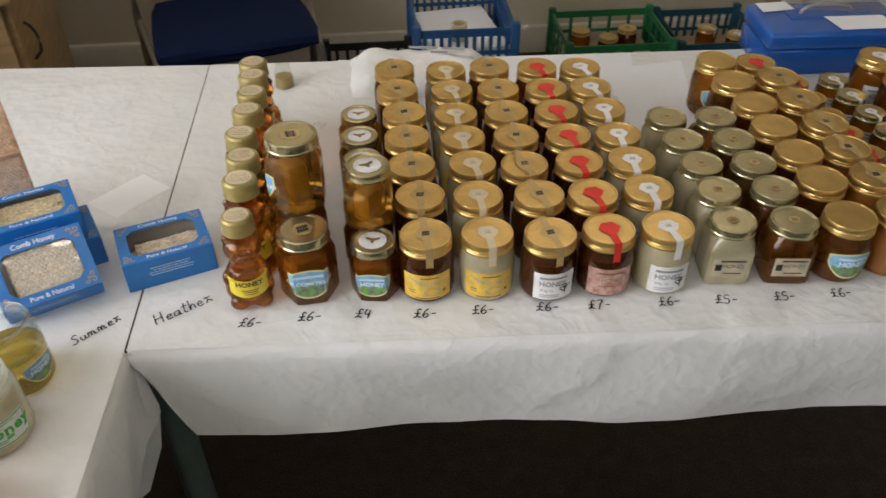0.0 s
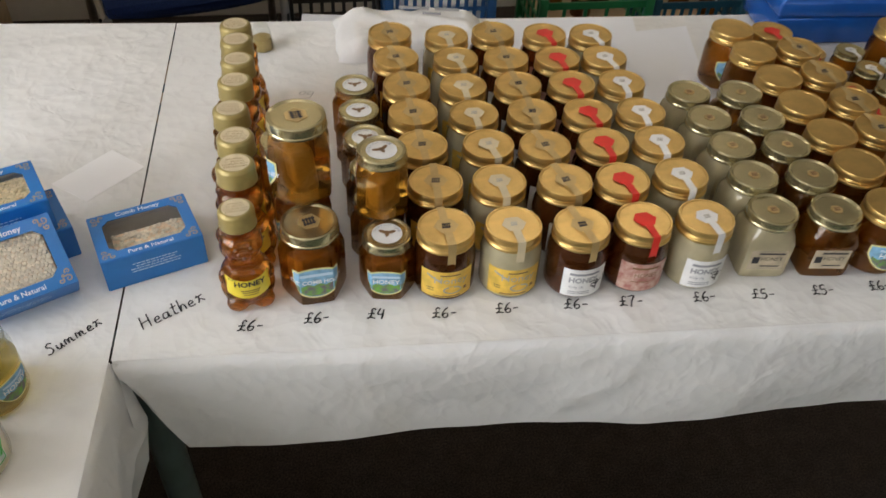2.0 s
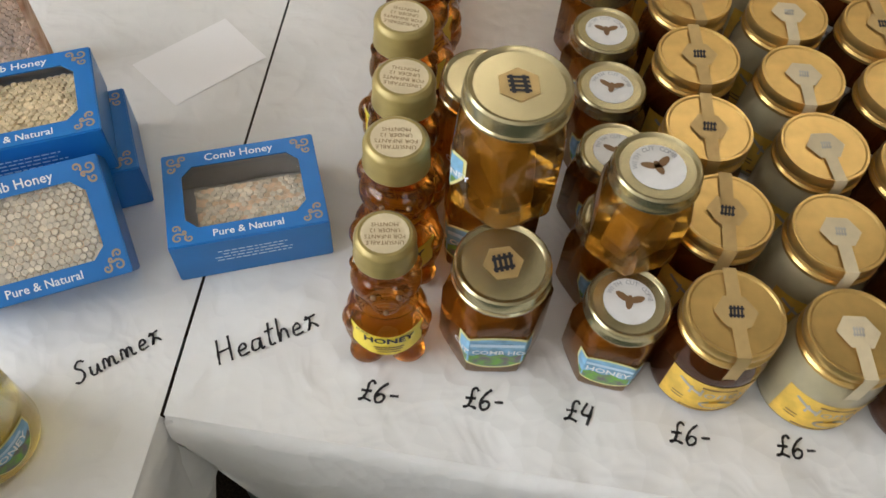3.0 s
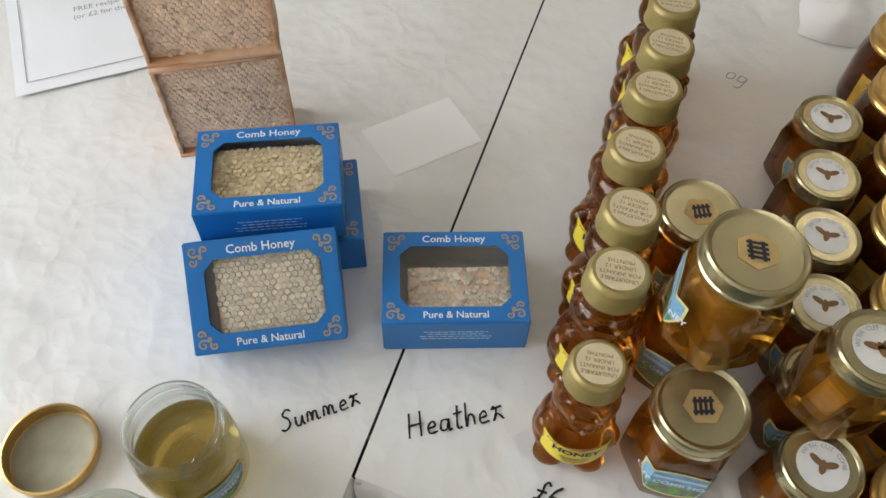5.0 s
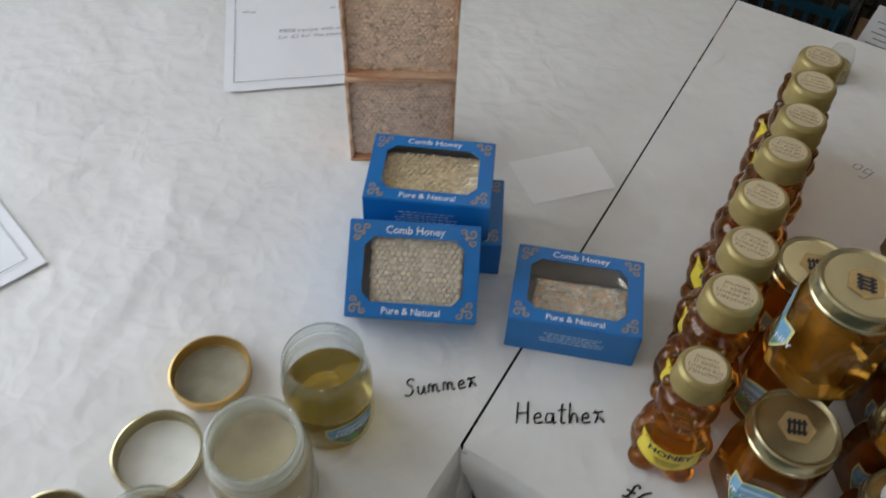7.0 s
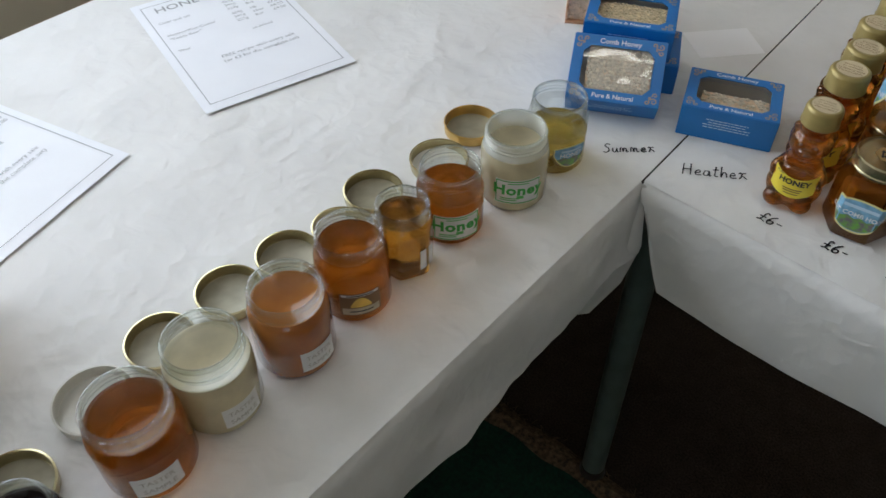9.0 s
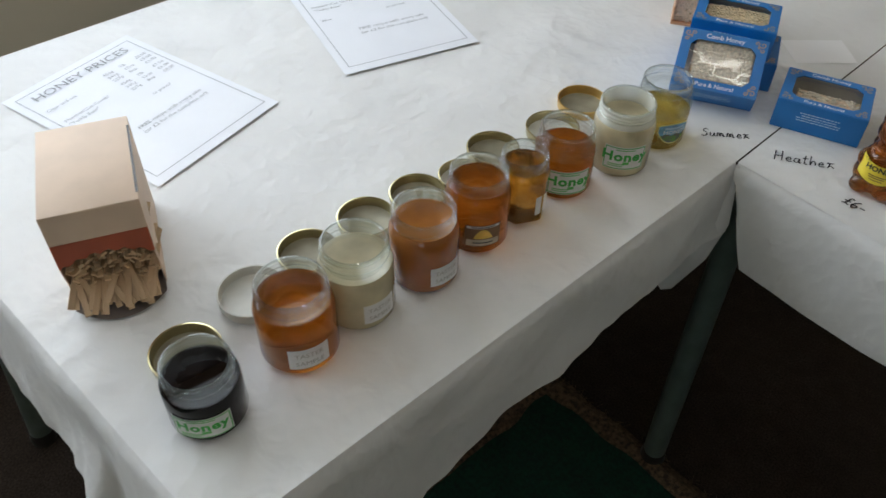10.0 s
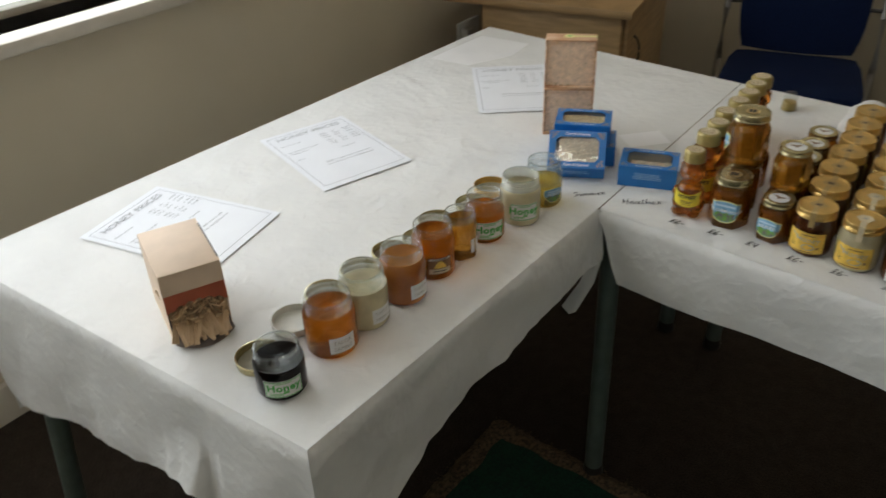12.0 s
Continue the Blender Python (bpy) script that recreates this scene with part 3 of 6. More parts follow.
def trestle(name, corners, legs, label):
    t = thing(name, pose(0, 0, 0), label, "table")
    pts = [(p[0], p[1]) for p in corners]
    cx, cy = sum(p[0] for p in pts) / 4, sum(p[1] for p in pts) / 4
    inner = [(cx + (x - cx) * 0.975, cy + (y - cy) * 0.975) for x, y in pts]
    part("tabletop", loft([[(x, y, z) for x, y in inner] for z in (TOP - 0.03, TOP - 0.004)]), BOARD, t, smooth=0)
    for (x0, y0), (x1, y1) in legs:
        part("leg", tube([(x0, y0, TOP - 0.03), (x1, y1, 0.012)], 0.0205, 16), LEG, t, "grey-green steel tube leg")
        part("foot", lathe([(0.0, 0.0), (0.023, 0.0), (0.024, 0.012), (0.0215, 0.03)], 16), DARK_METAL, t, "black plastic foot", pose(x1, y1, 0))
    return t


def tables():
    trestle("trestle_table", (A_FL, A_FR, A_BR, A_BL), (((-0.006, 0.058), (-0.001, 0.055)), ((1.68, 0.0), (1.68, 0.0)), ((0.05, 0.66), (0.05, 0.66)), ((1.70, 0.58), (1.70, 0.58))), "folding table under a white paper cloth")
    trestle("trestle_table", (B_NR, B_NL, B_BL, B_BR), (((-0.80, -0.71), (-0.83, -0.775)), ((-0.09, -0.70), (-0.09, -0.70)), ((-0.72, 0.64), (-0.72, 0.64)), ((-0.09, 0.66), (-0.09, 0.66))), "folding table under a white paper cloth")
    a = thing("tablecloth", pose(0, 0, 0), "white embossed paper cloth with creased hanging front", "tablecloth")
    part("top_sheet", cloth_top((A_FL, A_FR, A_BR, A_BL), 30, 14), CLOTH, a, smooth=180)
    part("front_drop", drape(edge_line(A_FL, A_FR), lambda s: (-0.05, -1), lambda s: 0.139 * min(1.0, (s * 1.76 + 0.004) / 0.045) ** 0.6 + 0.008 * s + 0.002 * noise.noise((s * 12, 1, 2)), 2.0, 170, slide=0.020, ripple=0.006), CLOTH, a, smooth=180)
    # the cloth's loose corner between the two tables
    bm = bmesh.new()
    rows = [[(-0.010, -0.003, -0.001), (-0.008, -0.003, -0.001), (-0.005, -0.002, -0.002)], [(-0.003, -0.022, -0.08), (0.003, -0.016, -0.09), (0.008, -0.006, -0.09)],
            [(-0.026, -0.030, -0.155), (-0.014, -0.022, -0.165), (-0.004, -0.012, -0.160)], [(-0.060, -0.034, -0.225), (-0.046, -0.028, -0.243), (-0.034, -0.022, -0.236)]]
    vs = [[bm.verts.new((x, y, TOP + z)) for x, y, z in r] for r in rows]
    for p, q in zip(vs, vs[1:]):
        for i in range(2):
            bm.faces.new((p[i], p[i + 1], q[i + 1], q[i]))
    bmesh.ops.subdivide_edges(bm, edges=bm.edges[:], cuts=3, use_grid_fill=True, smooth=1.0)
    part("loose_corner", bm, CLOTH, a, smooth=180)
    b = thing("tablecloth", pose(0, 0, 0), "white embossed paper cloth with bunched corner folds", "tablecloth")
    top = join(cloth_top((B_NL, B_NR, B_E, B_W), 16, 16), cloth_top((B_W, B_E, B_BR, B_BL), 16, 16))
    bmesh.ops.remove_doubles(top, verts=top.verts[:], dist=0.0005)
    part("top_sheet", top, CLOTH, b, smooth=180)
    east = [(0, 0.34), (0.08, 0.26), (0.19, 0.20), (0.29, 0.157), (0.42, 0.130), (0.6, 0.127), (0.83, 0.112), (1.0, 0.105)]
    part("side_drop", drape(edge_line(B_NR, B_E), lambda s: (1, -max(0.0, 1 - s * 22)), lambda s: lerp_table(east, s) + 0.004 * noise.noise((s * 9, 4, 1)), 5.0, 90, ripple=0.006), CLOTH, b, smooth=180)
    south = [(0, 0.27), (0.06, 0.305), (0.3, 0.265), (0.5, 0.240), (0.70, 0.195), (0.735, 0.19), (0.75, 0.27), (0.85, 0.33), (1.0, 0.34)]

    def corner_out(s):
        k = max(0.0, (s - 0.62) / 0.38)
        return (0.15 * k + 0.80 * k ** 8, -1 - 0.9 * math.sin(k * math.pi) * 0.9)
    part("end_drop", drape(edge_line(B_NL, B_NR), corner_out, lambda s: lerp_table(south, s), 8.0, 110, rows=14, ripple=0.010), CLOTH, b, smooth=180)
    part("wall_drop", drape(edge_line(B_BL, B_NL), lambda s: (-1, 0), lambda s: 0.30 + 0.07 * s, 11.0, 50), CLOTH, b, smooth=180)


def floor_mat():
    m = thing("floor_mat", pose(-0.281, 0.064, 0), "dark green mat with a frayed brown edge", "mat")
    part("baize", box(0.04, -1.9, 0.0, 2.0, -0.04, 0.008, 0.002), MAT_GREEN, m)
    bm = bmesh.new()
    for horizontal in (True, False):
        n, prev = 90, None
        for i in range(n + 1):
            t = i / n
            wob = [0.010 * noise.noise((t * 30, k * 3.3, 7.7 if horizontal else 2.2)) for k in range(3)]
            if horizontal:
                pts = [(t * 2.0, 0.004 + wob[0], 0.001), (t * 2.0, -0.02, 0.014 + wob[1] * 0.3), (t * 2.0, -0.048 + wob[2], 0.009)]
            else:
                pts = [(-0.004 + wob[0], -t * 1.9, 0.001), (0.02, -t * 1.9, 0.014 + wob[1] * 0.3), (0.048 + wob[2], -t * 1.9, 0.009)]
            cur = [bm.verts.new(p) for p in pts]
            if prev:
                for k in range(2):
                    bm.faces.new((prev[k], prev[k + 1], cur[k + 1], cur[k]))
            prev = cur
    part("frayed_edge", bm, MAT_EDGE, m, "frayed brown hessian edge")
    rng = random.Random(4)
    bm = bmesh.new()
    for _ in range(260):
        if rng.random() < 0.5:
            p, d = Vector((rng.random() * 1.2, 0.0, 0.004)), Vector((rng.uniform(-1, 1), rng.uniform(-0.3, 1), 0.15))
        else:
            p, d = Vector((0.0, -rng.random() * 1.2, 0.004)), Vector((rng.uniform(-1, 0.3), rng.uniform(-1, 1), 0.15))
        tube([p, p + d.normalized() * rng.uniform(0.008, 0.022)], 0.0006, 3, bm)
    tagged(part("fringe", bm, MAT_EDGE, m), kind="stuff")


tables()
floor_mat()


# ---- jars ----
def lid_bm(r, h, z, kind="screw"):
    if kind == "twist":
        prof = [(r * 0.97, z), (r * 1.03, z + 0.0012), (r * 1.03, z + 0.003), (r, z + 0.0042), (r, z + h - 0.004), (r * 0.985, z + h - 0.0012), (r * 0.94, z + h), (r * 0.88, z + h - 0.0008), (r * 0.84, z + h - 0.0018), (r * 0.1, z + h - 0.0018)]
    else:
        prof = [(r * 0.96, z), (r * 1.02, z + 0.001), (r * 1.02, z + 0.003), (r * 0.975, z + 0.0045), (r * 1.005, z + 0.006), (r * 0.985, z + 0.0075), (r, z + 0.009), (r, z + h - 0.002), (r * 0.975, z + h), (r * 0.92, z + h), (r * 0.89, z + h - 0.0008), (r * 0.1, z + h - 0.0008)]
    return lathe(prof, 32)


def seal_bm(r, top, drop, w=0.0088, hexr=0.0138, turn=6, both=False):
    """A hexagon on the lid with a tape that runs over its edge and down the jar."""
    bm = bmesh.new()
    z = top + 0.0003
    bm.faces.new([bm.verts.new((hexr * math.cos(a), hexr * math.sin(a) * 0.9, z)) for a in [math.pi / 3 * i for i in range(6)]])
    path = [(-hexr * 0.7, z), (-r * 0.9, z), (-r * 1.0, z + 0.0002), (-r * 1.035, z - 0.003), (-r * 1.045, z - drop * 0.5), (-r * 1.05, z - drop)]
    for side in ((1, -1) if both else (1,)):
        prev = None
        for y, zz in path:
            cur = [bm.verts.new((x, y * side, zz + 0.0002)) for x in (-w / 2, 0, w / 2)]
            if prev:
                for k in range(2):
                    bm.faces.new((prev[k], prev[k + 1], cur[k + 1], cur[k]))
            prev = cur
    bm.transform(pose(0, 0, 0, 0, 0, turn))
    return bm


def emblem(z, size=0.0075, turn=6):
    """The small dark printed mark on a lid: a few crossed bars."""
    bm = bmesh.new()
    xs = [size * v for v in (-0.56, -0.50, -0.34, -0.23, -0.07, 0.04, 0.20, 0.31, 0.47, 0.56)]
    ys = [size * v for v in (-0.5, -0.4, -0.22, 0.18, 0.36, 0.5)]
    g = [[bm.verts.new((x + 0.12 * y, y, 0)) for x in xs] for y in ys]
    for j in range(5):
        for i in range(9):
            if j in (1, 3) or i % 2:
                bm.faces.new((g[j][i], g[j][i + 1], g[j + 1][i + 1], g[j + 1][i]))
    bmesh.ops.delete(bm, geom=[v for v in bm.verts if not v.link_faces], context="VERTS")
    bm.transform(pose(0, 0, z, 0, 0, turn))
    return bm


def hexagon(r, z, turn=0):
    bm = bmesh.new()
    bm.faces.new([bm.verts.new((r * math.cos(a), r * math.sin(a), z)) for a in [math.pi / 3 * i for i in range(6)]])
    bm.transform(pose(0, 0, 0, 0, 0, turn))
    return bm


def disc(r, z, n=24):
    bm = bmesh.new()
    bm.faces.new([bm.verts.new(p) for p in circle(r, z, n)])
    return bm


def ellipse(cx, cy, a, b, n=18):
    bm = bmesh.new()
    bm.faces.new([bm.verts.new((cx + a * math.cos(2 * math.pi * i / n), cy + b * math.sin(2 * math.pi * i / n), 0)) for i in range(n)])
    return bm


def arch(half, low, high):
    """A shield label: straight top that bows, pointed rounded foot."""
    return strip(half, lambda x: low + (abs(x) / half) ** 2.4 * (high - low) * 0.55, lambda x: high - 0.12 * (high - low) * (x / half) ** 2, 36)


def hexwrap(bm, flat, z, proud):
    """Fold a flat design round the front and the two next faces of a six-sided jar."""
    s, c60, s60 = flat * math.tan(math.pi / 6), 0.5, math.sqrt(0.75)
    for v in bm.verts:
        x, out = v.co.x, flat + proud + 0.0004
        side = 1 if x > 0 else -1
        over = max(0.0, abs(x) - s)
        px, py = side * (min(abs(x), s) + over * c60), -out + over * s60
        if over:
            px += side * proud * s60
        v.co = Vector((px, py, z + v.co.y))
    return bm


def label_yellow(j, r):
    lb = part("label", wrap(rect(-0.031, 0, 0.031, 0.035, 20), r, 0.008), YELLOW_LABEL, j, "yellow paper label with a spoon")
    part("lettering", wrap(lines([("Honey", 0.0125, dict(x=0.004, y=0.0195, wide=1.15))]), r, 0.008, 0.0007), SILVER_PRINT, lb)
    part("lettering", wrap(bars([(0.003, 0.0305, 0.022, 0.0016), (0.0, 0.002, 0.03, 0.0016), (-0.019, 0.012, 0.008, 0.001), (-0.019, 0.009, 0.008, 0.001), (0.021, 0.010, 0.004, 0.004)]), r, 0.008, 0.0007), BROWN_PRINT, lb)
    spoon = ellipse(0.006, 0.0105, 0.0105, 0.0052)
    join(spoon, rect(-0.022, 0.0, -0.003, 0.0022, 5), pose(-0.004, 0.019, 0, 0, 0, -28))
    part("spoon_picture", wrap(spoon, r, 0.008, 0.0008), SILVER_PRINT, lb)
    part("spoon_bowl", wrap(ellipse(0.006, 0.0108, 0.0085, 0.0034), r, 0.008, 0.0012), YELLOW_LABEL, lb)


def label_white(j, r):
    lb = part("label", wrap(rect(-0.0265, 0, 0.0265, 0.037, 18), r, 0.006), WHITE_LABEL, j, "white paper label with a tree drawing")
    rows = [("HONEY", 0.0095, dict(x=-0.003, y=0.0185, bold=0.03)), ("454g 1lb", 0.0048, dict(x=-0.010, y=0.011))]
    part("lettering", wrap(lines(rows), r, 0.007, 0.0007), GREY_PRINT, lb)
    part("lettering", wrap(bars([(-0.002, 0.0295, 0.034, 0.003), (-0.006, 0.006, 0.024, 0.001), (-0.006, 0.0035, 0.024, 0.001)]), r, 0.007, 0.0007), GREY_PRINT, lb)
    tree = bmesh.new()
    rng = random.Random(3)
    for _ in range(26):
        join(tree, ellipse(0.013 + rng.gauss(0, 0.0034), 0.0165 + rng.gauss(0, 0.0028), 0.0012, 0.001, 6))
    rect(0.0122, 0.006, 0.0138, 0.015, 1, tree)
    part("tree_picture", wrap(tree, r, 0.007, 0.0009), BLACK_PRINT, lb)


def label_pink(j, r):
    lb = part("label", wrap(rect(-0.0290, 0, 0.0290, 0.037, 18), r, 0.006), PINK_LABEL, j, "mottled pink and maroon paper label")
    part("lettering", wrap(lines([("HONEY", 0.008, dict(x=0.002, y=0.018))]), r, 0.007, 0.0007), BROWN_PRINT, lb)
    part("lettering", wrap(bars([(0.0, 0.030, 0.030, 0.0025), (-0.004, 0.012, 0.02, 0.001)]), r, 0.007, 0.0007), BROWN_PRINT, lb)


def label_scene(j, r, z=0.012, w=0.022, h=0.030, flat=None, text="HONEY", bigger=1.0):
    """A shield label with sky, meadow and a pale yellow border."""
    f = (lambda bm, p: hexwrap(bm, -flat, z, p)) if flat is not None else (lambda bm, p: wrap(bm, r, z, p))
    lb = part("label", f(arch(w, 0, h), 0.0003), CREAM_PRINT, j, "shield-shaped label with sky and meadow")
    part("sky_picture", f(arch(w * 0.93, h * 0.06, h * 0.95), 0.0006), SKY_LABEL, lb)
    part("meadow_picture", f(strip(w * 0.78, lambda x: h * 0.08 + (abs(x) / w) ** 2.4 * h * 0.55, lambda x: h * 0.46 + 0.0015 * math.sin(x * 500)), 0.0009), MEADOW_LABEL, lb)
    part("lettering", f(lines([(text, h * 0.27 * bigger, dict(x=0, y=h * 0.50, bold=0.02))]), 0.0012), WHITE_PRINT, lb)
    part("lettering", f(bars([(0, h * 0.78, w * 1.2, h * 0.09)]), 0.0012), PALE_BLUE_PRINT, lb)


def label_green(j, r):
    lb = part("label", wrap(strip(0.024, lambda x: 0.016 - 0.016 * math.sqrt(max(0, 1 - (x / 0.0242) ** 2)), lambda x: 0.016 + 0.016 * math.sqrt(max(0, 1 - (x / 0.0242) ** 2)), 20), r, 0.010), GREEN_LABEL, j, "bright green oval label")
    badge = ellipse(-0.004, 0.016, 0.0045, 0.0042)
    join(badge, ellipse(0.008, 0.015, 0.0035, 0.0032))
    part("badge", wrap(badge, r, 0.010, 0.0007), WHITE_PRINT, lb)
    part("lettering", wrap(bars([(0.002, 0.0155, 0.02, 0.0035), (0.0, 0.025, 0.022, 0.0014), (0.0, 0.007, 0.02, 0.0012)]), r, 0.010, 0.0009), BLACK_PRINT, lb)


def label_jar_green(j, r, z=0.012, turn=0.0, w=0.025, h=0.033):
    """White label with a green border and large green word."""
    lb = part("label", wrap(rect(-w, 0, w, h, 16), r, z, 0.0004, turn), WHITE_LABEL, j, "white label with green border and lettering")
    edge = rect(-w * 0.96, h * 0.03, w * 0.96, h * 0.07, 16)
    for q in ((-w * 0.96, h * 0.93, w * 0.96, h * 0.97, 16), (-w * 0.96, h * 0.07, -w * 0.92, h * 0.93, 1), (w * 0.92, h * 0.07, w * 0.96, h * 0.93, 1)):
        rect(*q, edge)
    part("border", wrap(edge, r, z, 0.0008, turn), GREEN_PRINT, lb)
    part("lettering", wrap(lines([("Honey", h * 0.56, dict(x=0, y=h * 0.40, wide=1.05, spacing=1.06, bold=0.035))]), r, z, 0.0009, turn), GREEN_PRINT, lb)
    part("lettering", wrap(bars([(0, h * 0.86, w * 0.9, h * 0.04), (-w * 0.35, h * 0.24, w * 0.8, h * 0.04), (-w * 0.4, h * 0.16, w * 0.7, h * 0.04), (w * 0.1, h * 0.3, w * 0.3, h * 0.12)]), r, z, 0.0009, turn), GREEN_LABEL, lb)


ROUND = [(0.024, 0.0), (0.0300, 0.0012), (0.0330, 0.005), (0.0338, 0.010), (0.0338, 0.046), (0.0328, 0.053), (0.0300, 0.060), (0.0290, 0.0635), (0.0290, 0.068)]


def round_jar(honey, seal, labeller, label, group, scale=1.0, lid=GOLD, mark=True, r_lid=0.0312):
    j = thing("honey_jar", pose(0, 0, 0), label, "jar", group)
    part("glass_body", lathe(ROUND, 32), honey, j, "glass filled with honey")
    part("lid", lid_bm(r_lid, 0.0145, 0.0625), lid, j, "gold screw lid" if lid is GOLD else "pale gold lid")
    if seal:
        part("paper_seal", seal_bm(r_lid, 0.0770, 0.033, both=seal is TAN_SEAL), seal, j, "paper seal over the lid")
        if mark:
            part("emblem", emblem(0.0776, 0.0085 if seal is TAN_SEAL else 0.0065), BLACK_PRINT if seal is TAN_SEAL else (RED_SEAL if seal is RED_SEAL else SILVER_PRINT), j)
    if labeller:
        labeller(j, 0.0338)
    return j


def square_jar(honey, label, group):
    j = thing("honey_jar", pose(0, 0, 0), label, "jar", group)
    rings = [ngon(4, f, z, math.pi / 4, c, 32) for f, z, c in ((0.024, 0, 0.75), (0.0272, 0.002, 0.75), (0.0282, 0.008, 0.75), (0.0282, 0.046, 0.75), (0.0270, 0.054, 0.6), (0.0255, 0.060, 0.2), (0.0255, 0.066, 0.0))]
    part("glass_body", loft(rings), honey, j, "square glass filled with honey")
    part("lid", lid_bm(0.0285, 0.012, 0.0640, "twist"), BRASS, j, "shiny pale gold twist lid")
    part("paper_seal", hexagon(0.0075, 0.0746, 6), TAN_SEAL, j, "small tan hexagon seal")
    part("emblem", emblem(0.0752, 0.0065), BROWN_PRINT, j)
    lb = part("label", upright(rect(-0.021, 0, 0.021, 0.026), -0.0283, 0.014), BEIGE_LABEL, j, "beige see-through label")
    part("lettering", upright(lines([("HONEY", 0.0075, dict(x=0.004, y=0.0125))]), -0.0283, 0.014, 0.0008), BLACK_PRINT, lb)
    part("lettering", upright(bars([(0.003, 0.022, 0.03, 0.0022), (0.004, 0.005, 0.022, 0.0016), (-0.014, 0.013, 0.008, 0.009)]), -0.0283, 0.014, 0.0008), BLACK_PRINT, lb)
    return j


def hex_jar(honey, flat, h, label, group, lid_r, disc_label=False, with_label=True, turn=0.0):
    j = thing("hexagonal_honey_jar", pose(0, 0, 0), label, "jar", group)
    t = 0.0
    rings = [ngon(6, flat * f, h * z, t, c, 36) for f, z, c in ((0.86, 0, 0.8), (0.97, 0.02, 0.8), (1.0, 0.07, 0.85), (1.0, 0.66, 0.85), (0.95, 0.74, 0.7), (lid_r / flat * 0.93, 0.83, 0.0), (lid_r / flat * 0.93, 0.88, 0.0))]
    part("glass_body", loft(rings), honey, j, "hexagonal glass filled with honey and comb")
    part("cut_comb", box(-flat * 0.55, -flat * 0.30, h * 0.10, flat * 0.50, flat * 0.35, h * 0.62, 0.003), COMB_TAN, j, "piece of honeycomb in the honey", pose(0, 0, 0, 4, -3, 25))
    part("lid", lid_bm(lid_r, h * 0.155, h * 0.845, "twist"), BRASS, j, "shiny pale gold twist lid")
    top = h - 0.0013
    if disc_label:
        d = part("lid_label", disc(lid_r * 0.62, top), WHITE_LABEL, j, "round white label with a bee")
        text = "WITH CUT COMB"
        bm = bmesh.new()
        for i, ch in enumerate(text):
            if ch != " ":
                a = math.pi / 2 + 1.25 - 2.5 * i / (len(text) - 1)
                join(bm, words(ch, lid_r * 0.16), pose(lid_r * 0.45 * math.cos(a), lid_r * 0.45 * math.sin(a), top + 0.0004, 0, 0, math.degrees(a) - 90))
        part("lettering", bm, GREY_PRINT, d)
        bee = ellipse(0, -0.001, lid_r * 0.09, lid_r * 0.2, 10)
        for sx in (-1, 1):
            join(bee, ellipse(0, 0, lid_r * 0.2, lid_r * 0.09, 10), pose(sx * lid_r * 0.17, lid_r * 0.08, 0, 0, 0, sx * 28))
        bee.transform(pose(0, 0, top + 0.0005))
        part("bee_picture", bee, BROWN_PRINT, d)
    else:
        d = part("paper_seal", hexagon(lid_r * 0.42, top, 10), TAN_SEAL, j, "tan hexagon seal")
        part("emblem", emblem(top + 0.0004, lid_r * 0.40, 15), BLACK_PRINT, d)
    if with_label:
        label_scene(j, flat, h * 0.13, flat * 0.92, h * 0.46, flat=-flat, text="CUT COMB HONEY" if not disc_label else "HONEY", bigger=0.62 if not disc_label else 0.9)
    return j


def bear_body():
    """Squeezy bear bottle: one blended shape of belly, arms, head, ears and feet."""
    bm = bmesh.new()
    blobs = [((0, 0, 0.021), (0.0262, 0.0225, 0.022)), ((0, 0, 0.038), (0.0240, 0.0210, 0.022)), ((0, 0, 0.052), (0.0185, 0.0165, 0.012)), ((0, -0.001, 0.077), (0.0200, 0.0190, 0.0180)),
             ((0, 0, 0.062), (0.0155, 0.0150, 0.012)), ((-0.0145, 0.001, 0.088), (0.0056, 0.0046, 0.0056)), ((0.0145, 0.001, 0.088), (0.0056, 0.0046, 0.0056)), ((0, -0.0175, 0.073), (0.0085, 0.0065, 0.0065)),
             ((-0.0190, -0.009, 0.042), (0.0070, 0.0080, 0.0110)), ((0.0190, -0.009, 0.042), (0.0070, 0.0080, 0.0110)), ((-0.0120, -0.0145, 0.0100), (0.0110, 0.0090, 0.0100)), ((0.0120, -0.0145, 0.0100), (0.0110, 0.0090, 0.0100)),
             ((0, 0, 0.094), (0.0150, 0.0150, 0.010)), ((0, 0.002, 0.007), (0.0235, 0.0200, 0.007))]
    for c, s in blobs:
        b = bmesh.new()
        bmesh.ops.create_icosphere(b, subdivisions=3, radius=1)
        join(bm, b, Matrix.Translation(c) @ Matrix.Diagonal((*s, 1)))
    me = bpy.data.meshes.new("bear")
    bm.to_mesh(me)
    bm.free()
    o = bpy.data.objects.new("bear", me)
    scene.collection.objects.link(o)
    md = o.modifiers.new("r", "REMESH")
    md.mode, md.voxel_size = "VOXEL", 0.0016
    sm = o.modifiers.new("s", "SMOOTH")
    sm.factor, sm.iterations = 0.5, 4
    out = bpy.data.meshes.new_from_object(o.evaluated_get(bpy.context.evaluated_depsgraph_get()))
    bpy.data.objects.remove(o)
    out.name = "glass_body"
    for p in out.polygons:
        p.use_smooth = True
    out.materials.clear()
    out.materials.append(H_BEAR)
    return out


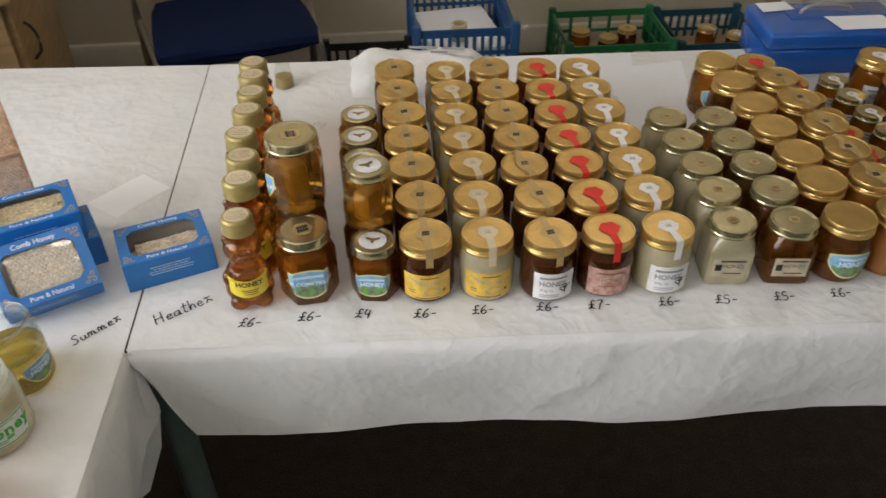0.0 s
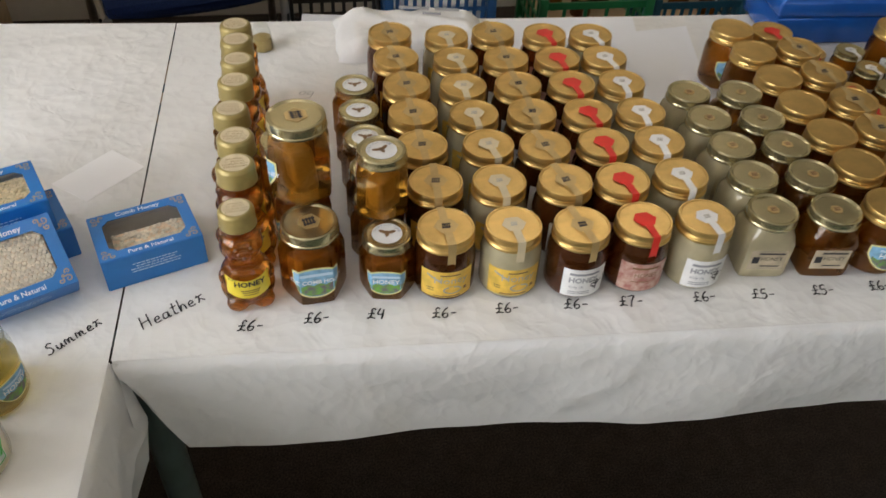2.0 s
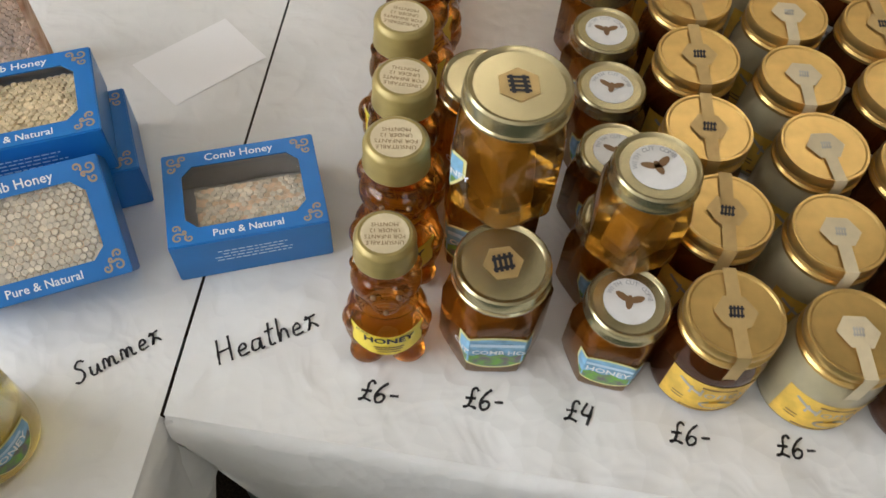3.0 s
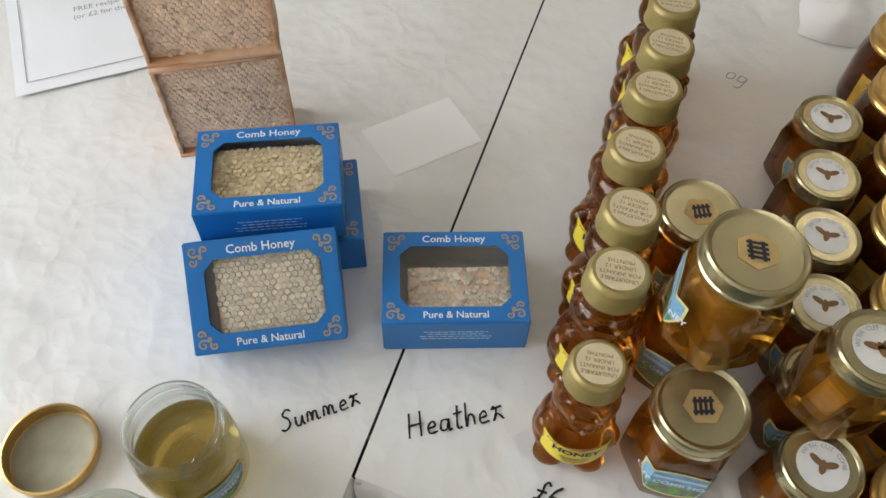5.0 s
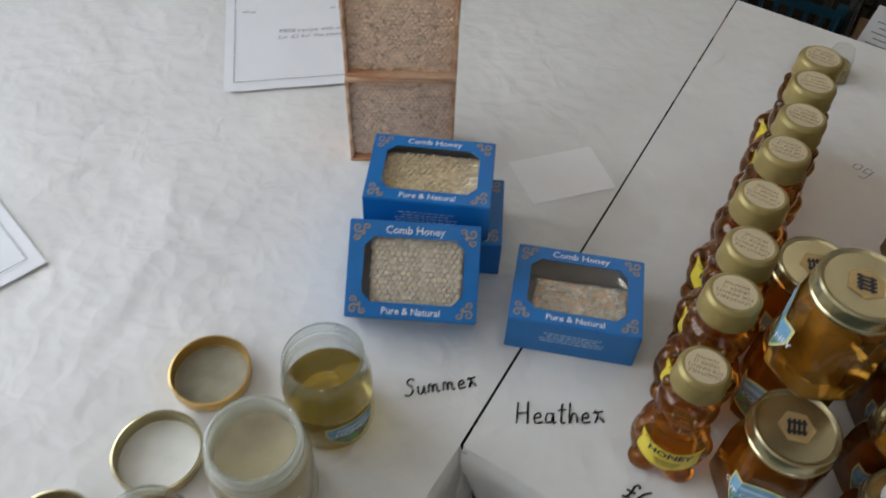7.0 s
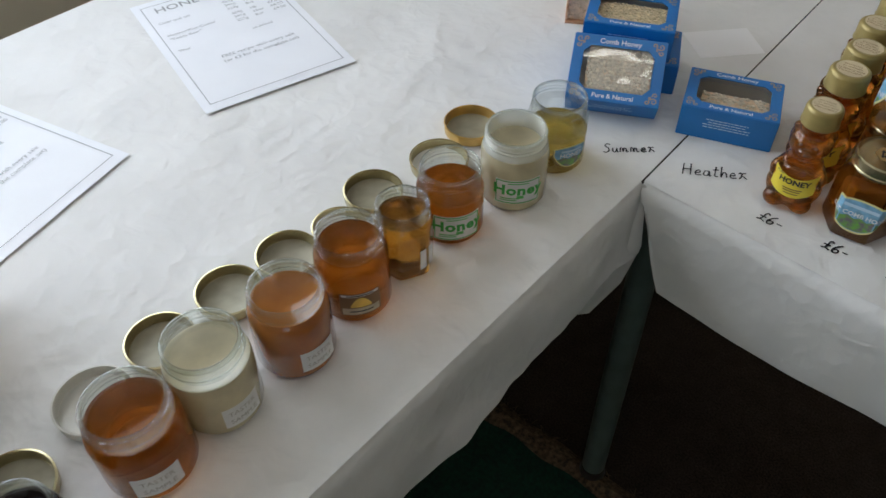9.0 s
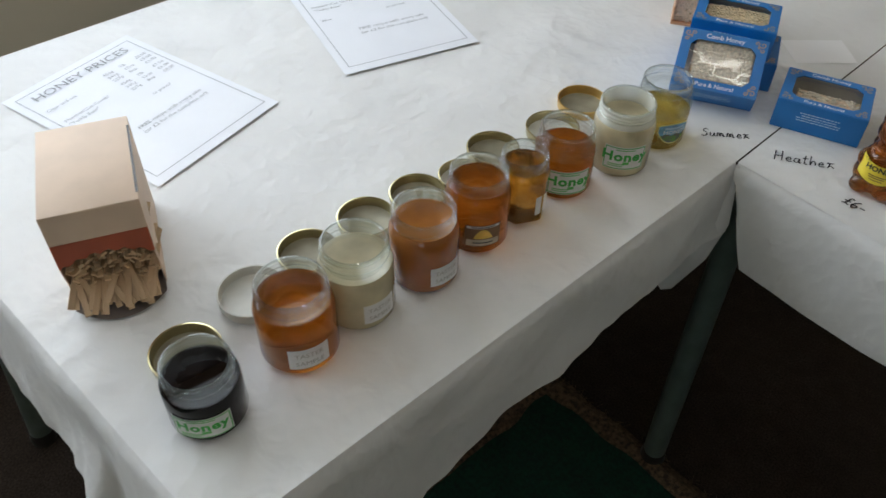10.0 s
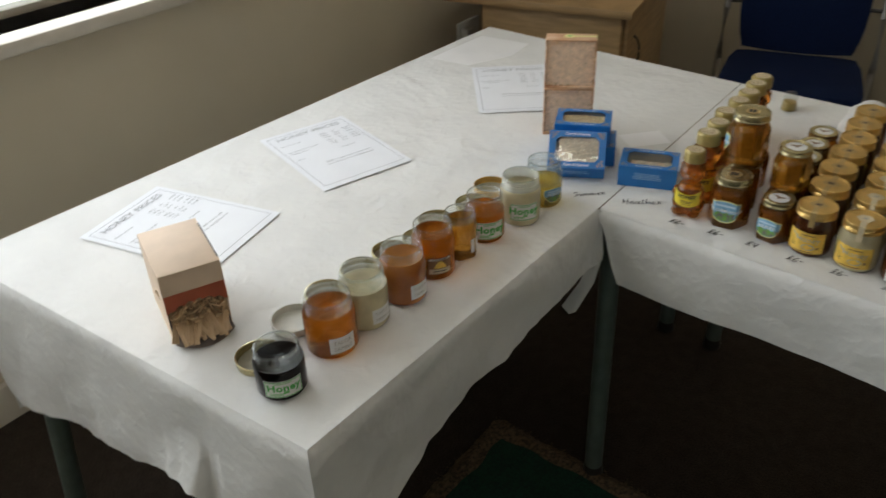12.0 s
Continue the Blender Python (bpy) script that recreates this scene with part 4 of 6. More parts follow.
def bear_bottle(label, group):
    j = thing("honey_bear_bottle", pose(0, 0, 0), label, "bottle", group)
    part("bottle", bear_body(), H_BEAR, j, "clear bear-shaped bottle filled with amber honey")
    prof = [(0.0165, 0.0985), (0.0172, 0.0995), (0.0172, 0.1005), (0.0165, 0.102), (0.0165, 0.114), (0.0158, 0.1165), (0.0140, 0.118), (0.001, 0.118)]
    cap = part("cap", lathe(prof, 32), BEAR_CAP, j, "olive gold ribbed cap")
    d = part("cap_label", disc(0.0125, 0.1183), CREAM_SEAL, cap, "cream round warning label")
    bm = bmesh.new()
    for i, t in enumerate(("UNSUITABLE", "FOR INFANTS", "UNDER 12", "MONTHS")):
        join(bm, words(t, 0.0034, 0, 0.005 - i * 0.0038))
    bm.transform(pose(0, 0, 0.1187, 0, 0, 180))
    part("lettering", bm, BROWN_PRINT, d)
    belly = 0.0258
    lb = part("label", wrap(strip(0.0235, lambda x: 0.000 + 9 * x * x, lambda x: 0.0235 + 11 * x * x, 18), belly, 0.023, -0.0006), BEAR_YELLOW, j, "bright yellow belly label")
    part("lettering", wrap(lines([("HONEY", 0.0088, dict(x=0.001, y=0.0150, bold=0.035)), ("PURE", 0.0036, dict(x=-0.015, y=0.0228))]), belly, 0.024, -0.0001), BLACK_PRINT, lb)
    part("lettering", wrap(bars([(0.001, 0.0115, 0.018, 0.0012), (0.001, 0.009, 0.016, 0.0012), (0.001, 0.006, 0.014, 0.001)]), belly, 0.022, -0.0001), BROWN_PRINT, lb)
    eyes = bmesh.new()
    for x, z, y in ((-0.0068, 0.082, -0.0185), (0.0068, 0.082, -0.0185), (0, 0.0755, -0.0243)):
        b = bmesh.new()
        bmesh.ops.create_icosphere(b, subdivisions=2, radius=0.0016)
        join(eyes, b, Matrix.Translation((x, y, z)))
    part("eyes_and_nose", eyes, BROWN_PRINT, j)
    return j


def column(proto, x0, y0, x1, y1, n, seed=0, jitter=0.0025, tall=1.08, forward=0.008):
    rng = random.Random(seed)
    for i in range(n):
        t = i / max(1, n - 1)
        m = pose(x0 + (x1 - x0) * t + rng.uniform(-jitter, jitter), y0 + (y1 - y0) * t + rng.uniform(-jitter, jitter) - forward, TOP, 0, 0, rng.uniform(-9, 9)) @ Matrix.Diagonal((1, 1, tall, 1))
        if i == 0:
            proto.matrix_basis = m
        else:
            copy_thing(proto, m)


def jar_display():
    g = "honey jars in rows on the table"
    bear = bear_bottle("bear-shaped bottle of amber honey with gold cap", "row of honey bears")
    size = Matrix.Diagonal((1.12, 1.10, 1.07, 1))
    spots = ((0.1257, 0.077), (0.1235, 0.140), (0.1215, 0.191), (0.1140, 0.246), (0.1160, 0.308), (0.1170, 0.358), (0.1135, 0.409), (0.1105, 0.451))
    for i, (x, y) in enumerate(spots):
        m = pose(x, y, TOP, 0, 0, random.uniform(-12, 12)) @ size
        if i == 0:
            bear.matrix_basis = m
        else:
            copy_thing(bear, m)
    big = hex_jar(H_AMBER, 0.0315, 0.095, "large hexagonal jar of amber cut-comb honey", "cut comb jars", 0.0305)
    big.matrix_basis = pose(0.196, 0.087, TOP, 0, 0, 6)
    copy_thing(big, pose(0.187, 0.162, TOP, 0, 0, -20))
    copy_thing(big, pose(0.172, 0.238, TOP, 0, 0, 12))
    up = hex_jar(H_GOLD, 0.0315, 0.095, "golden hexagonal cut-comb jar stacked on another jar", "cut comb jars", 0.0305)
    up.matrix_basis = pose(0.191, 0.142, TOP + 0.0952, 0, 0, -92)
    small = hex_jar(H_AMBER, 0.0275, 0.076, "small hexagonal jar of cut-comb honey, bee label on lid", "small cut comb jars", 0.0265, True)
    column(small, 0.2755, 0.080, 0.2605, 0.384, 6, 2, 0.0015, 1.0, 0.0)
    top = hex_jar(H_GOLD, 0.0275, 0.076, "small golden cut-comb jar stacked on another jar", "small cut comb jars", 0.0265, True, False)
    top.matrix_basis = pose(0.276, 0.127, TOP + 0.0762, 0, 0, 25)
    column(round_jar(H_DARK, TAN_SEAL, label_yellow, "round jar of dark honey, yellow label, tan seal", g), 0.341, 0.085, 0.320, 0.507, 7, 3)
    column(round_jar(H_SET, CREAM_SEAL, label_yellow, "round jar of creamy set honey, yellow label, cream seal", g), 0.414, 0.083, 0.399, 0.495, 7, 4)
    column(round_jar(H_DARK, TAN_SEAL, label_white, "round jar of dark honey, white label, tan seal", g), 0.486, 0.072, 0.471, 0.497, 7, 5)
    column(round_jar(H_DARK, RED_SEAL, label_pink, "round jar of dark honey, pink label, red seal", g), 0.556, 0.073, 0.543, 0.490, 7, 6)
    column(round_jar(H_SET, WHITE_SEAL, label_white, "round jar of creamy set honey, white label and seal", g), 0.629, 0.074, 0.612, 0.483, 7, 7)
    column(square_jar(H_SET, "square jar of creamy set honey with gold lid", g), 0.712, 0.077, 0.703, 0.317, 5, 8)
    column(square_jar(H_AMBER, "square jar of clear amber honey with gold lid", g), 0.784, 0.073, 0.771, 0.313, 5, 9)
    column(round_jar(H_AMBER, None, lambda j, r: label_scene(j, r, 0.010, 0.029, 0.035), "round jar of amber honey, meadow label, plain gold lid", g), 0.853, 0.072, 0.833, 0.484, 7, 10)
    column(round_jar(H_BROWNSET, TAN_SEAL, label_green, "round jar of soft brown honey with green label", g), 0.922, 0.075, 0.911, 0.417, 6, 11)
    round_jar(H_DARK, RED_SEAL, None, "round jar of dark honey with red seal", g).matrix_basis = pose(0.905, 0.486, TOP)
    small_red = round_jar(H_SET, RED_SEAL, label_green, "small jar of set honey with red seal, green label", g)
    small_red.scale = (0.82, 0.82, 0.82)
    small_white = round_jar(H_AMBER, WHITE_SEAL, label_white, "small jar of amber honey with white seal, brassy lid", g, lid=BRASS)
    small_white.scale = (0.84, 0.84, 0.84)
    for proto, x0, x1, y0, y1, n in ((small_red, 0.990, 0.968, 0.083, 0.461, 8), (small_white, 1.053, 1.030, 0.081, 0.459, 8)):
        s = proto.scale.copy()
        for i in range(n):
            m = pose(x0 + (x1 - x0) * i / (n - 1), y0 + (y1 - y0) * i / (n - 1), TOP, 0, 0, random.uniform(-8, 8)) @ Matrix.Diagonal((*s, 1))
            if i == 0:
                proto.matrix_basis = m
            else:
                copy_thing(proto, m)
    column(round_jar(H_AMBER, WHITE_SEAL, label_white, "round jar of amber honey, white seal, gold lid", g), 1.121, 0.066, 1.100, 0.470, 7, 12)
    column(round_jar(H_DARK, WHITE_SEAL, label_white, "round jar of dark honey, white seal, gold lid", g), 1.197, 0.064, 1.178, 0.467, 7, 13)
    column(round_jar(H_AMBER, WHITE_SEAL, label_white, "round jar of amber honey, white seal, brassy lid", g, lid=BRASS), 1.272, 0.134, 1.252, 0.458, 6, 14)


def prices():
    rows = [("£6-", 0.112, 0.026), ("£6-", 0.182, 0.029), ("£4", 0.249, 0.029), ("£6-", 0.319, 0.022), ("£6-", 0.389, 0.021), ("£6-", 0.466, 0.020), ("£7-", 0.529, 0.017),
            ("£6-", 0.615, 0.014), ("£5-", 0.684, 0.012), ("£5-", 0.757, 0.010), ("£6-", 0.828, 0.009), ("£6-", 0.902, 0.007), ("£3.5", 0.966, 0.005)]
    for i, (t, x, y) in enumerate(rows):
        o = new("handwritten_price", finish("handwritten_price", handwriting(t, 0.0150, 0.0017, seed=i + 1), INK, 0))
        o.matrix_basis = pose(x, y, TOP + 0.0008, 0, 0, -3 + 3 * math.sin(i * 2.1))
        tagged(o, "black marker price written on the paper cloth", "writing", "prices along the table edge")
    for t, x, y, h, turn in (("Summer", -0.0725, 0.013, 0.0160, 40), ("Heather", 0.0155, 0.038, 0.0190, 31)):
        o = new("handwritten_word", finish("handwritten_word", handwriting(t, h, 0.0016, 9), INK, 0))
        o.matrix_basis = pose(x, y, TOP + 0.0008, 0, 0, turn)
        tagged(o, "black marker word written on the paper cloth", "writing")
    o = new("handwritten_mark", finish("handwritten_mark", handwriting("og", 0.022, 0.001, 4), GREY_PRINT, 0))
    o.matrix_basis = pose(0.182, 0.487, TOP + 0.0008, 0, 0, -14)
    tagged(o, "faint pencil mark on the paper cloth", "writing")


jar_display()
prices()


# ---- comb honey ----
def comb_bm(w, d, z, cell=0.0047, seed=1, lift=0.0014, ragged=0.0):
    """Wax-capped cells: a low uneven dome on every hexagon of the comb."""
    rng = random.Random(seed)
    bm = bmesh.new()
    rows = int(d / (cell * 0.87))
    for r in range(rows + 1):
        for c in range(int(w / cell) + 1):
            x = -w / 2 + (c + 0.5 * (r % 2)) * cell + rng.uniform(-1, 1) * cell * 0.10
            y = -d / 2 + r * cell * 0.87 + rng.uniform(-1, 1) * cell * 0.10
            if abs(x) > w / 2 or abs(y) > d / 2:
                continue
            h = lift * (0.75 + 0.9 * noise.noise((x * 90, y * 90, seed)) + rng.uniform(-0.35, 0.5))
            if rng.random() < ragged:
                h = -lift * 1.5
            k = cell * rng.uniform(0.54, 0.64)
            low = [bm.verts.new((x + k * math.cos(a), y + k * math.sin(a), z)) for a in [math.pi / 6 + math.pi / 3 * i for i in range(6)]]
            s = rng.uniform(0.55, 0.8)
            top = [bm.verts.new((x + k * s * math.cos(a), y + k * s * math.sin(a), z + h)) for a in [math.pi / 6 + math.pi / 3 * i for i in range(6)]]
            for i in range(6):
                bm.faces.new((low[i], low[(i + 1) % 6], top[(i + 1) % 6], top[i]))
            bm.faces.new(top)
    return bm


def scroll(bm, cx, cy, sx, sy, s):
    """A small scroll ornament in a corner: three curls and a leaf stroke."""
    for ox, oy, r, start in ((0.30, 0.30, 0.26, 0.8), (0.80, 0.24, 0.20, 2.2), (0.24, 0.80, 0.20, -0.6), (0.58, 0.58, 0.12, 3.6)):
        prev = None
        for i in range(15):
            t = i / 14
            a, rr = start + t * 7.5, s * r * (1 - 0.82 * t)
            p = Vector((cx + sx * (s * ox + rr * math.cos(a)), cy + sy * (s * oy + rr * math.sin(a)), 0))
            d = Vector((sx * math.cos(a), sy * math.sin(a), 0)) * s * 0.045 * (1.2 - 0.6 * t)
            cur = (bm.verts.new(p - d), bm.verts.new(p + d))
            if prev:
                bm.faces.new((prev[0], prev[1], cur[1], cur[0]))
            prev = cur


BW, BD, BH = 0.110, 0.082, 0.042


def comb_box(m, comb_material, seed, label, fill=(0.84, 0.76), shift=(0, 0), ragged=0.0, sunk=0.009):
    b = thing("comb_honey_box", m, label, "box", "comb honey boxes")
    w, d, h = BW / 2, BD / 2, BH
    ww, wd, cut = w * 0.76, d * 0.66, 0.008
    t = 0.0006
    bm = bmesh.new()
    base = [(-w, -d), (w, -d), (w, d), (-w, d)]
    lo, hi = [[bm.verts.new((x, y, z)) for x, y in base] for z in (0, h)]
    for i in range(4):
        bm.faces.new((lo[i], lo[(i + 1) % 4], hi[(i + 1) % 4], hi[i]))
    bm.faces.new(lo[::-1])
    win = [(-ww + cut, -wd), (ww - cut, -wd), (ww, -wd + cut), (ww, wd - cut), (ww - cut, wd), (-ww + cut, wd), (-ww, wd - cut), (-ww, -wd + cut)]
    wv = [bm.verts.new((x, y, h)) for x, y in win]
    for q in ((hi[0], hi[1], wv[1], wv[0]), (hi[1], wv[2], wv[1]), (hi[1], hi[2], wv[3], wv[2]), (hi[2], wv[4], wv[3]), (hi[2], hi[3], wv[5], wv[4]), (hi[3], wv[6], wv[5]), (hi[3], hi[0], wv[7], wv[6]), (hi[0], wv[0], wv[7])):
        bm.faces.new(q)
    low = [bm.verts.new((x, y, h - 0.0012)) for x, y in win]
    for i in range(8):
        bm.faces.new((wv[i], wv[(i + 1) % 8], low[(i + 1) % 8], low[i]))
    bmesh.ops.bevel(bm, geom=[e for e in bm.edges if all(v in lo or v in hi for v in e.verts)], offset=0.0009, segments=2, affect="EDGES")
    part("carton", bm, CARTON_BLUE, b, "glossy blue printed carton", smooth=30)
    inner = bmesh.new()
    box(-w + 0.001, -d + 0.001, 0.001, w - 0.001, d - 0.001, h - 0.0015, bm=inner)
    bmesh.ops.delete(inner, geom=[f for f in inner.faces if f.calc_center_median().z > h - 0.003], context="FACES")
    part("tray", inner, CARTON_INSIDE, b, "grey card lining", smooth=0)
    cw, cd = BW * fill[0], BD * fill[1]
    bed = part("comb_block", box(-cw / 2 + shift[0], -cd / 2 + shift[1], 0.003, cw / 2 + shift[0], cd / 2 + shift[1], h - sunk, 0.002), COMB_BED, b, "block of cut honeycomb")
    cells = comb_bm(cw - 0.003, cd - 0.003, h - sunk + 0.0002, seed=seed, ragged=ragged)
    cells.transform(pose(shift[0], shift[1], 0))
    tagged(part("comb_surface", cells, comb_material, bed, smooth=25), kind="stuff")
    film = bmesh.new()
    n = 8
    vs = [[film.verts.new((-ww + 2 * ww * i / n, -wd + 2 * wd * j / n, h - 0.0035 + 0.0012 * noise.noise((i * 0.42 + seed, j * 0.42, seed)))) for i in range(n + 1)] for j in range(n + 1)]
    for a, c in zip(vs, vs[1:]):
        for i in range(n):
            film.faces.new((a[i], a[i + 1], c[i + 1], c[i]))
    part("cellophane_window", film, FILM, b, "clear crinkled cellophane", smooth=180)
    for t in (("Comb Honey", 0.0090, dict(x=0, y=d - 0.0105, bold=0.012)), ("Pure & Natural", 0.0080, dict(x=0, y=-d + 0.0045, bold=0.012))):
        part("lettering", lines([t]), WHITE_PRINT, b, "", pose(0, 0, h + 0.0003), 0)
    for sx in (-1, 1):
        for sy in (-1, 1):
            orn = bmesh.new()
            scroll(orn, sx * (w - 0.0025), sy * (d - 0.0025), -sx, -sy, 0.0155)
            part("scroll_ornament", orn, GOLD_PRINT, b, "", pose(0, 0, h + 0.0003), 0)
    rng, fine = random.Random(seed), bmesh.new()
    for yy, half in ((0.029, 0.024), (0.0255, 0.021), (0.022, 0.027), (0.0185, 0.026)):
        x = -half
        while x < half:
            l = rng.uniform(0.002, 0.006)
            rect(x, yy - 0.0006, min(half, x + l), yy + 0.0006, 1, fine)
            x += l + 0.0011
    tagged(part("small_print", upright(fine, -d, 0.0, 0.0004), PALE_BLUE_PRINT, b, smooth=0), kind="stuff")
    return b


def section(m, label, seed, seal):
    """A square wooden comb section: four thin slats round a capped comb."""
    s = thing("comb_section", m, label, "comb section", "comb sections")
    a, t, dp = 0.0525, 0.0035, 0.021
    for name, q in (("top_slat", (-a, -dp, 2 * a - t, a, dp, 2 * a)), ("bottom_slat", (-a, -dp, 0, a, dp, t)), ("side_slat", (-a, -dp + 0.001, t, -a + t, dp, 2 * a - t)), ("side_slat", (a - t, -dp + 0.001, t, a, dp, 2 * a - t))):
        part(name, box(*q, 0.0008), BASSWOOD, s)
    bed = part("comb_block", box(-a + t, -dp + 0.008, t, a - t, dp - 0.008, 2 * a - t), COMB_BED, s, "honeycomb filling the frame", smooth=0)
    cells = comb_bm(2 * a - 2 * t - 0.003, 2 * a - 2 * t - 0.003, 0, 0.0047, seed, 0.0011, 0.04)
    for v in cells.verts:
        v.co = Vector((v.co.x, -dp + 0.0078 - v.co.z - 0.0022 * math.cos(v.co.x * 28) * math.cos(v.co.y * 28), a + v.co.y))
    tagged(part("comb_surface", cells, COMB_PINK, bed, smooth=25), kind="stuff")
    if seal:
        hx = hexagon(0.013, 2 * a + 0.0003)
        hx.transform(pose(-0.004, 0.004, 0))
        rect(0.006, -0.001, a, 0.008, 1, hx, 2 * a + 0.0003)
        sl = part("paper_seal", hx, CREAM_PRINT, s, "pale yellow-green hexagon seal", smooth=0)
        part("leaf_mark", join(bmesh.new(), ellipse(-0.004, 0.004, 0.005, 0.003), pose(0, 0, 2 * a + 0.0007)), GREEN_PRINT, sl, smooth=0)
        part("seal_strip", join(bmesh.new(), box(a + 0.0001, -0.001, a, a + 0.0005, 0.008, 2 * a)), GREEN_LABEL, s, "green paper strip")
    return s


def comb_corner():
    comb_box(pose(0.011, 0.157, TOP, 0, 0, 20), COMB_PALE, 3, "blue carton with window over honeycomb, lying flat", (0.72, 0.56), (0.004, -0.006), 0.25, 0.014)
    comb_box(pose(-0.134, 0.178, TOP, 0, 0, 26), COMB_TAN, 5, "blue comb carton under another carton")
    comb_box(pose(-0.147, 0.177, TOP + BH + 0.0004, 0, 0, 24.7), COMB_TAN, 6, "blue carton of golden comb stacked on another", (0.84, 0.74), (0.002, -0.004))
    tilt = 36
    fx, fy, fa = -0.1077, 0.0815, 27
    lowest = pose(fx, fy, TOP, 0, 0, fa) @ pose(0, 0, 0, tilt, 0, 0) @ pose(0, BD / 2, 0)
    comb_box(lowest, COMB_PALE, 8, "blue carton of pale comb leaning on the others", (0.70, 0.78), (0.003, 0.0), 0.0, 0.006)
    section(pose(-0.2325, 0.263, TOP, 0, 0, 31), "wooden section of capped comb standing on the table", 11, False)
    section(pose(-0.2325, 0.265, TOP + 0.1054, 0, 0, 28.5), "wooden section of capped comb with yellow seal", 12, True)


comb_corner()


# ---- papers ----
def price_sheet(x, y, turn, i):
    p = thing("price_sheet", pose(x, y, TOP + 0.0015 + 0.0004 * i, 0, 0, turn), "printed white price list lying on the cloth", "paper", "price lists")
    bm = bmesh.new()
    n = 10
    vs = [[bm.verts.new((-0.105 + 0.21 * a / n, -0.1485 + 0.297 * b / n, 0.0005 + 0.0006 * noise.noise((a * 0.4 + i * 9, b * 0.4, i)))) for a in range(n + 1)] for b in range(n + 1)]
    for q, r in zip(vs, vs[1:]):
        for k in range(n):
            bm.faces.new((q[k], q[k + 1], r[k + 1], r[k]))
    part("sheet", bm, PAPER, p, smooth=180)
    L, R = dict(align="LEFT"), dict(align="LEFT")
    rows = [("HONEY PRICES", 0.0215, dict(x=0, y=0.110, wide=1.08)), ("Clear and set", 0.0085, dict(x=-0.085, y=0.078, **L)), ("Heather/Cut Comb/", 0.0085, dict(x=-0.085, y=0.042, **L)), ('"Teddy Bear"', 0.0085, dict(x=-0.085, y=0.031, **L)), ("Wax", 0.0085, dict(x=-0.085, y=-0.002, **L)), ("as priced", 0.0085, dict(x=0.022, y=-0.002, **L)), ("FREE recipe with every sale", 0.0095, dict(x=0.012, y=-0.046)), ("(or £2 for the complete set)", 0.0095, dict(x=0.012, y=-0.058))]
    for k, (a, b, c) in enumerate((("454g", "1lb", "£6.00"), ("341g", "12oz", "£5.00"), ("227g", "8oz", "£3.00"), ("454g", "1lb", "£7.00"), ("341g", "12oz", "£6.00"), ("227g", "8oz", "£4.00"))):
        yy = 0.085 - 0.0105 * (k % 3) - (0.036 if k > 2 else 0)
        for s, xx in ((a, 0.012), (b, 0.040), (c, 0.068)):
            rows.append((s, 0.0085, dict(x=xx, y=yy, **L)))
    txt = lines(rows)
    txt.transform(pose(0, 0, 0.0016))
    part("lettering", txt, GREY_PRINT, p, smooth=0)
    bm = bmesh.new()
    for q in ((-0.094, 0.1335, 0.094, 0.1345), (-0.094, -0.1345, 0.094, -0.1335), (-0.094, -0.1335, -0.093, 0.1335), (0.093, -0.1335, 0.094, 0.1335)):
        rect(*q, 1, bm, 0.0016)
    part("border", bm, GREY_PRINT, p, smooth=0)


def loose_sheet(name, corners, z, material, label):
    o = new(name, finish(name, loft([[(x, y, TOP + zz) for x, y in corners] for zz in (z * 0.4, z * 0.4 + 0.0002)]), material, 0))
    return tagged(o, label, "paper")


def papers():
    price_sheet(-0.616, -0.482, 103, 1)
    price_sheet(-0.597, -0.097, 73, 2)
    price_sheet(-0.458, 0.412, 39, 3)
    loose_sheet("paper_sheet", ((-0.127, 0.302), (-0.078, 0.262), (-0.017, 0.328), (-0.064, 0.370)), 0.001, THIN_SHEET, "small blank translucent sheet lying on the cloth")
    loose_sheet("paper_sheet", ((-0.775, 0.47), (-0.655, 0.478), (-0.597, 0.60), (-0.61, 0.705), (-0.763, 0.695)), 0.0008, THIN_SHEET, "plain white sheet under the price list")
    loose_sheet("paper_sheet", ((0.50, 0.55), (0.734, 0.53), (0.766, 0.695), (0.506, 0.705)), 0.0008, PAPER, "printed white sheet behind the jars")
    loose_sheet("paper_sheet", ((0.665, 0.42), (0.80, 0.41), (0.85, 0.655), (0.735, 0.64)), 0.0015, PAPER, "printed white sheet partly under the jars")


papers()


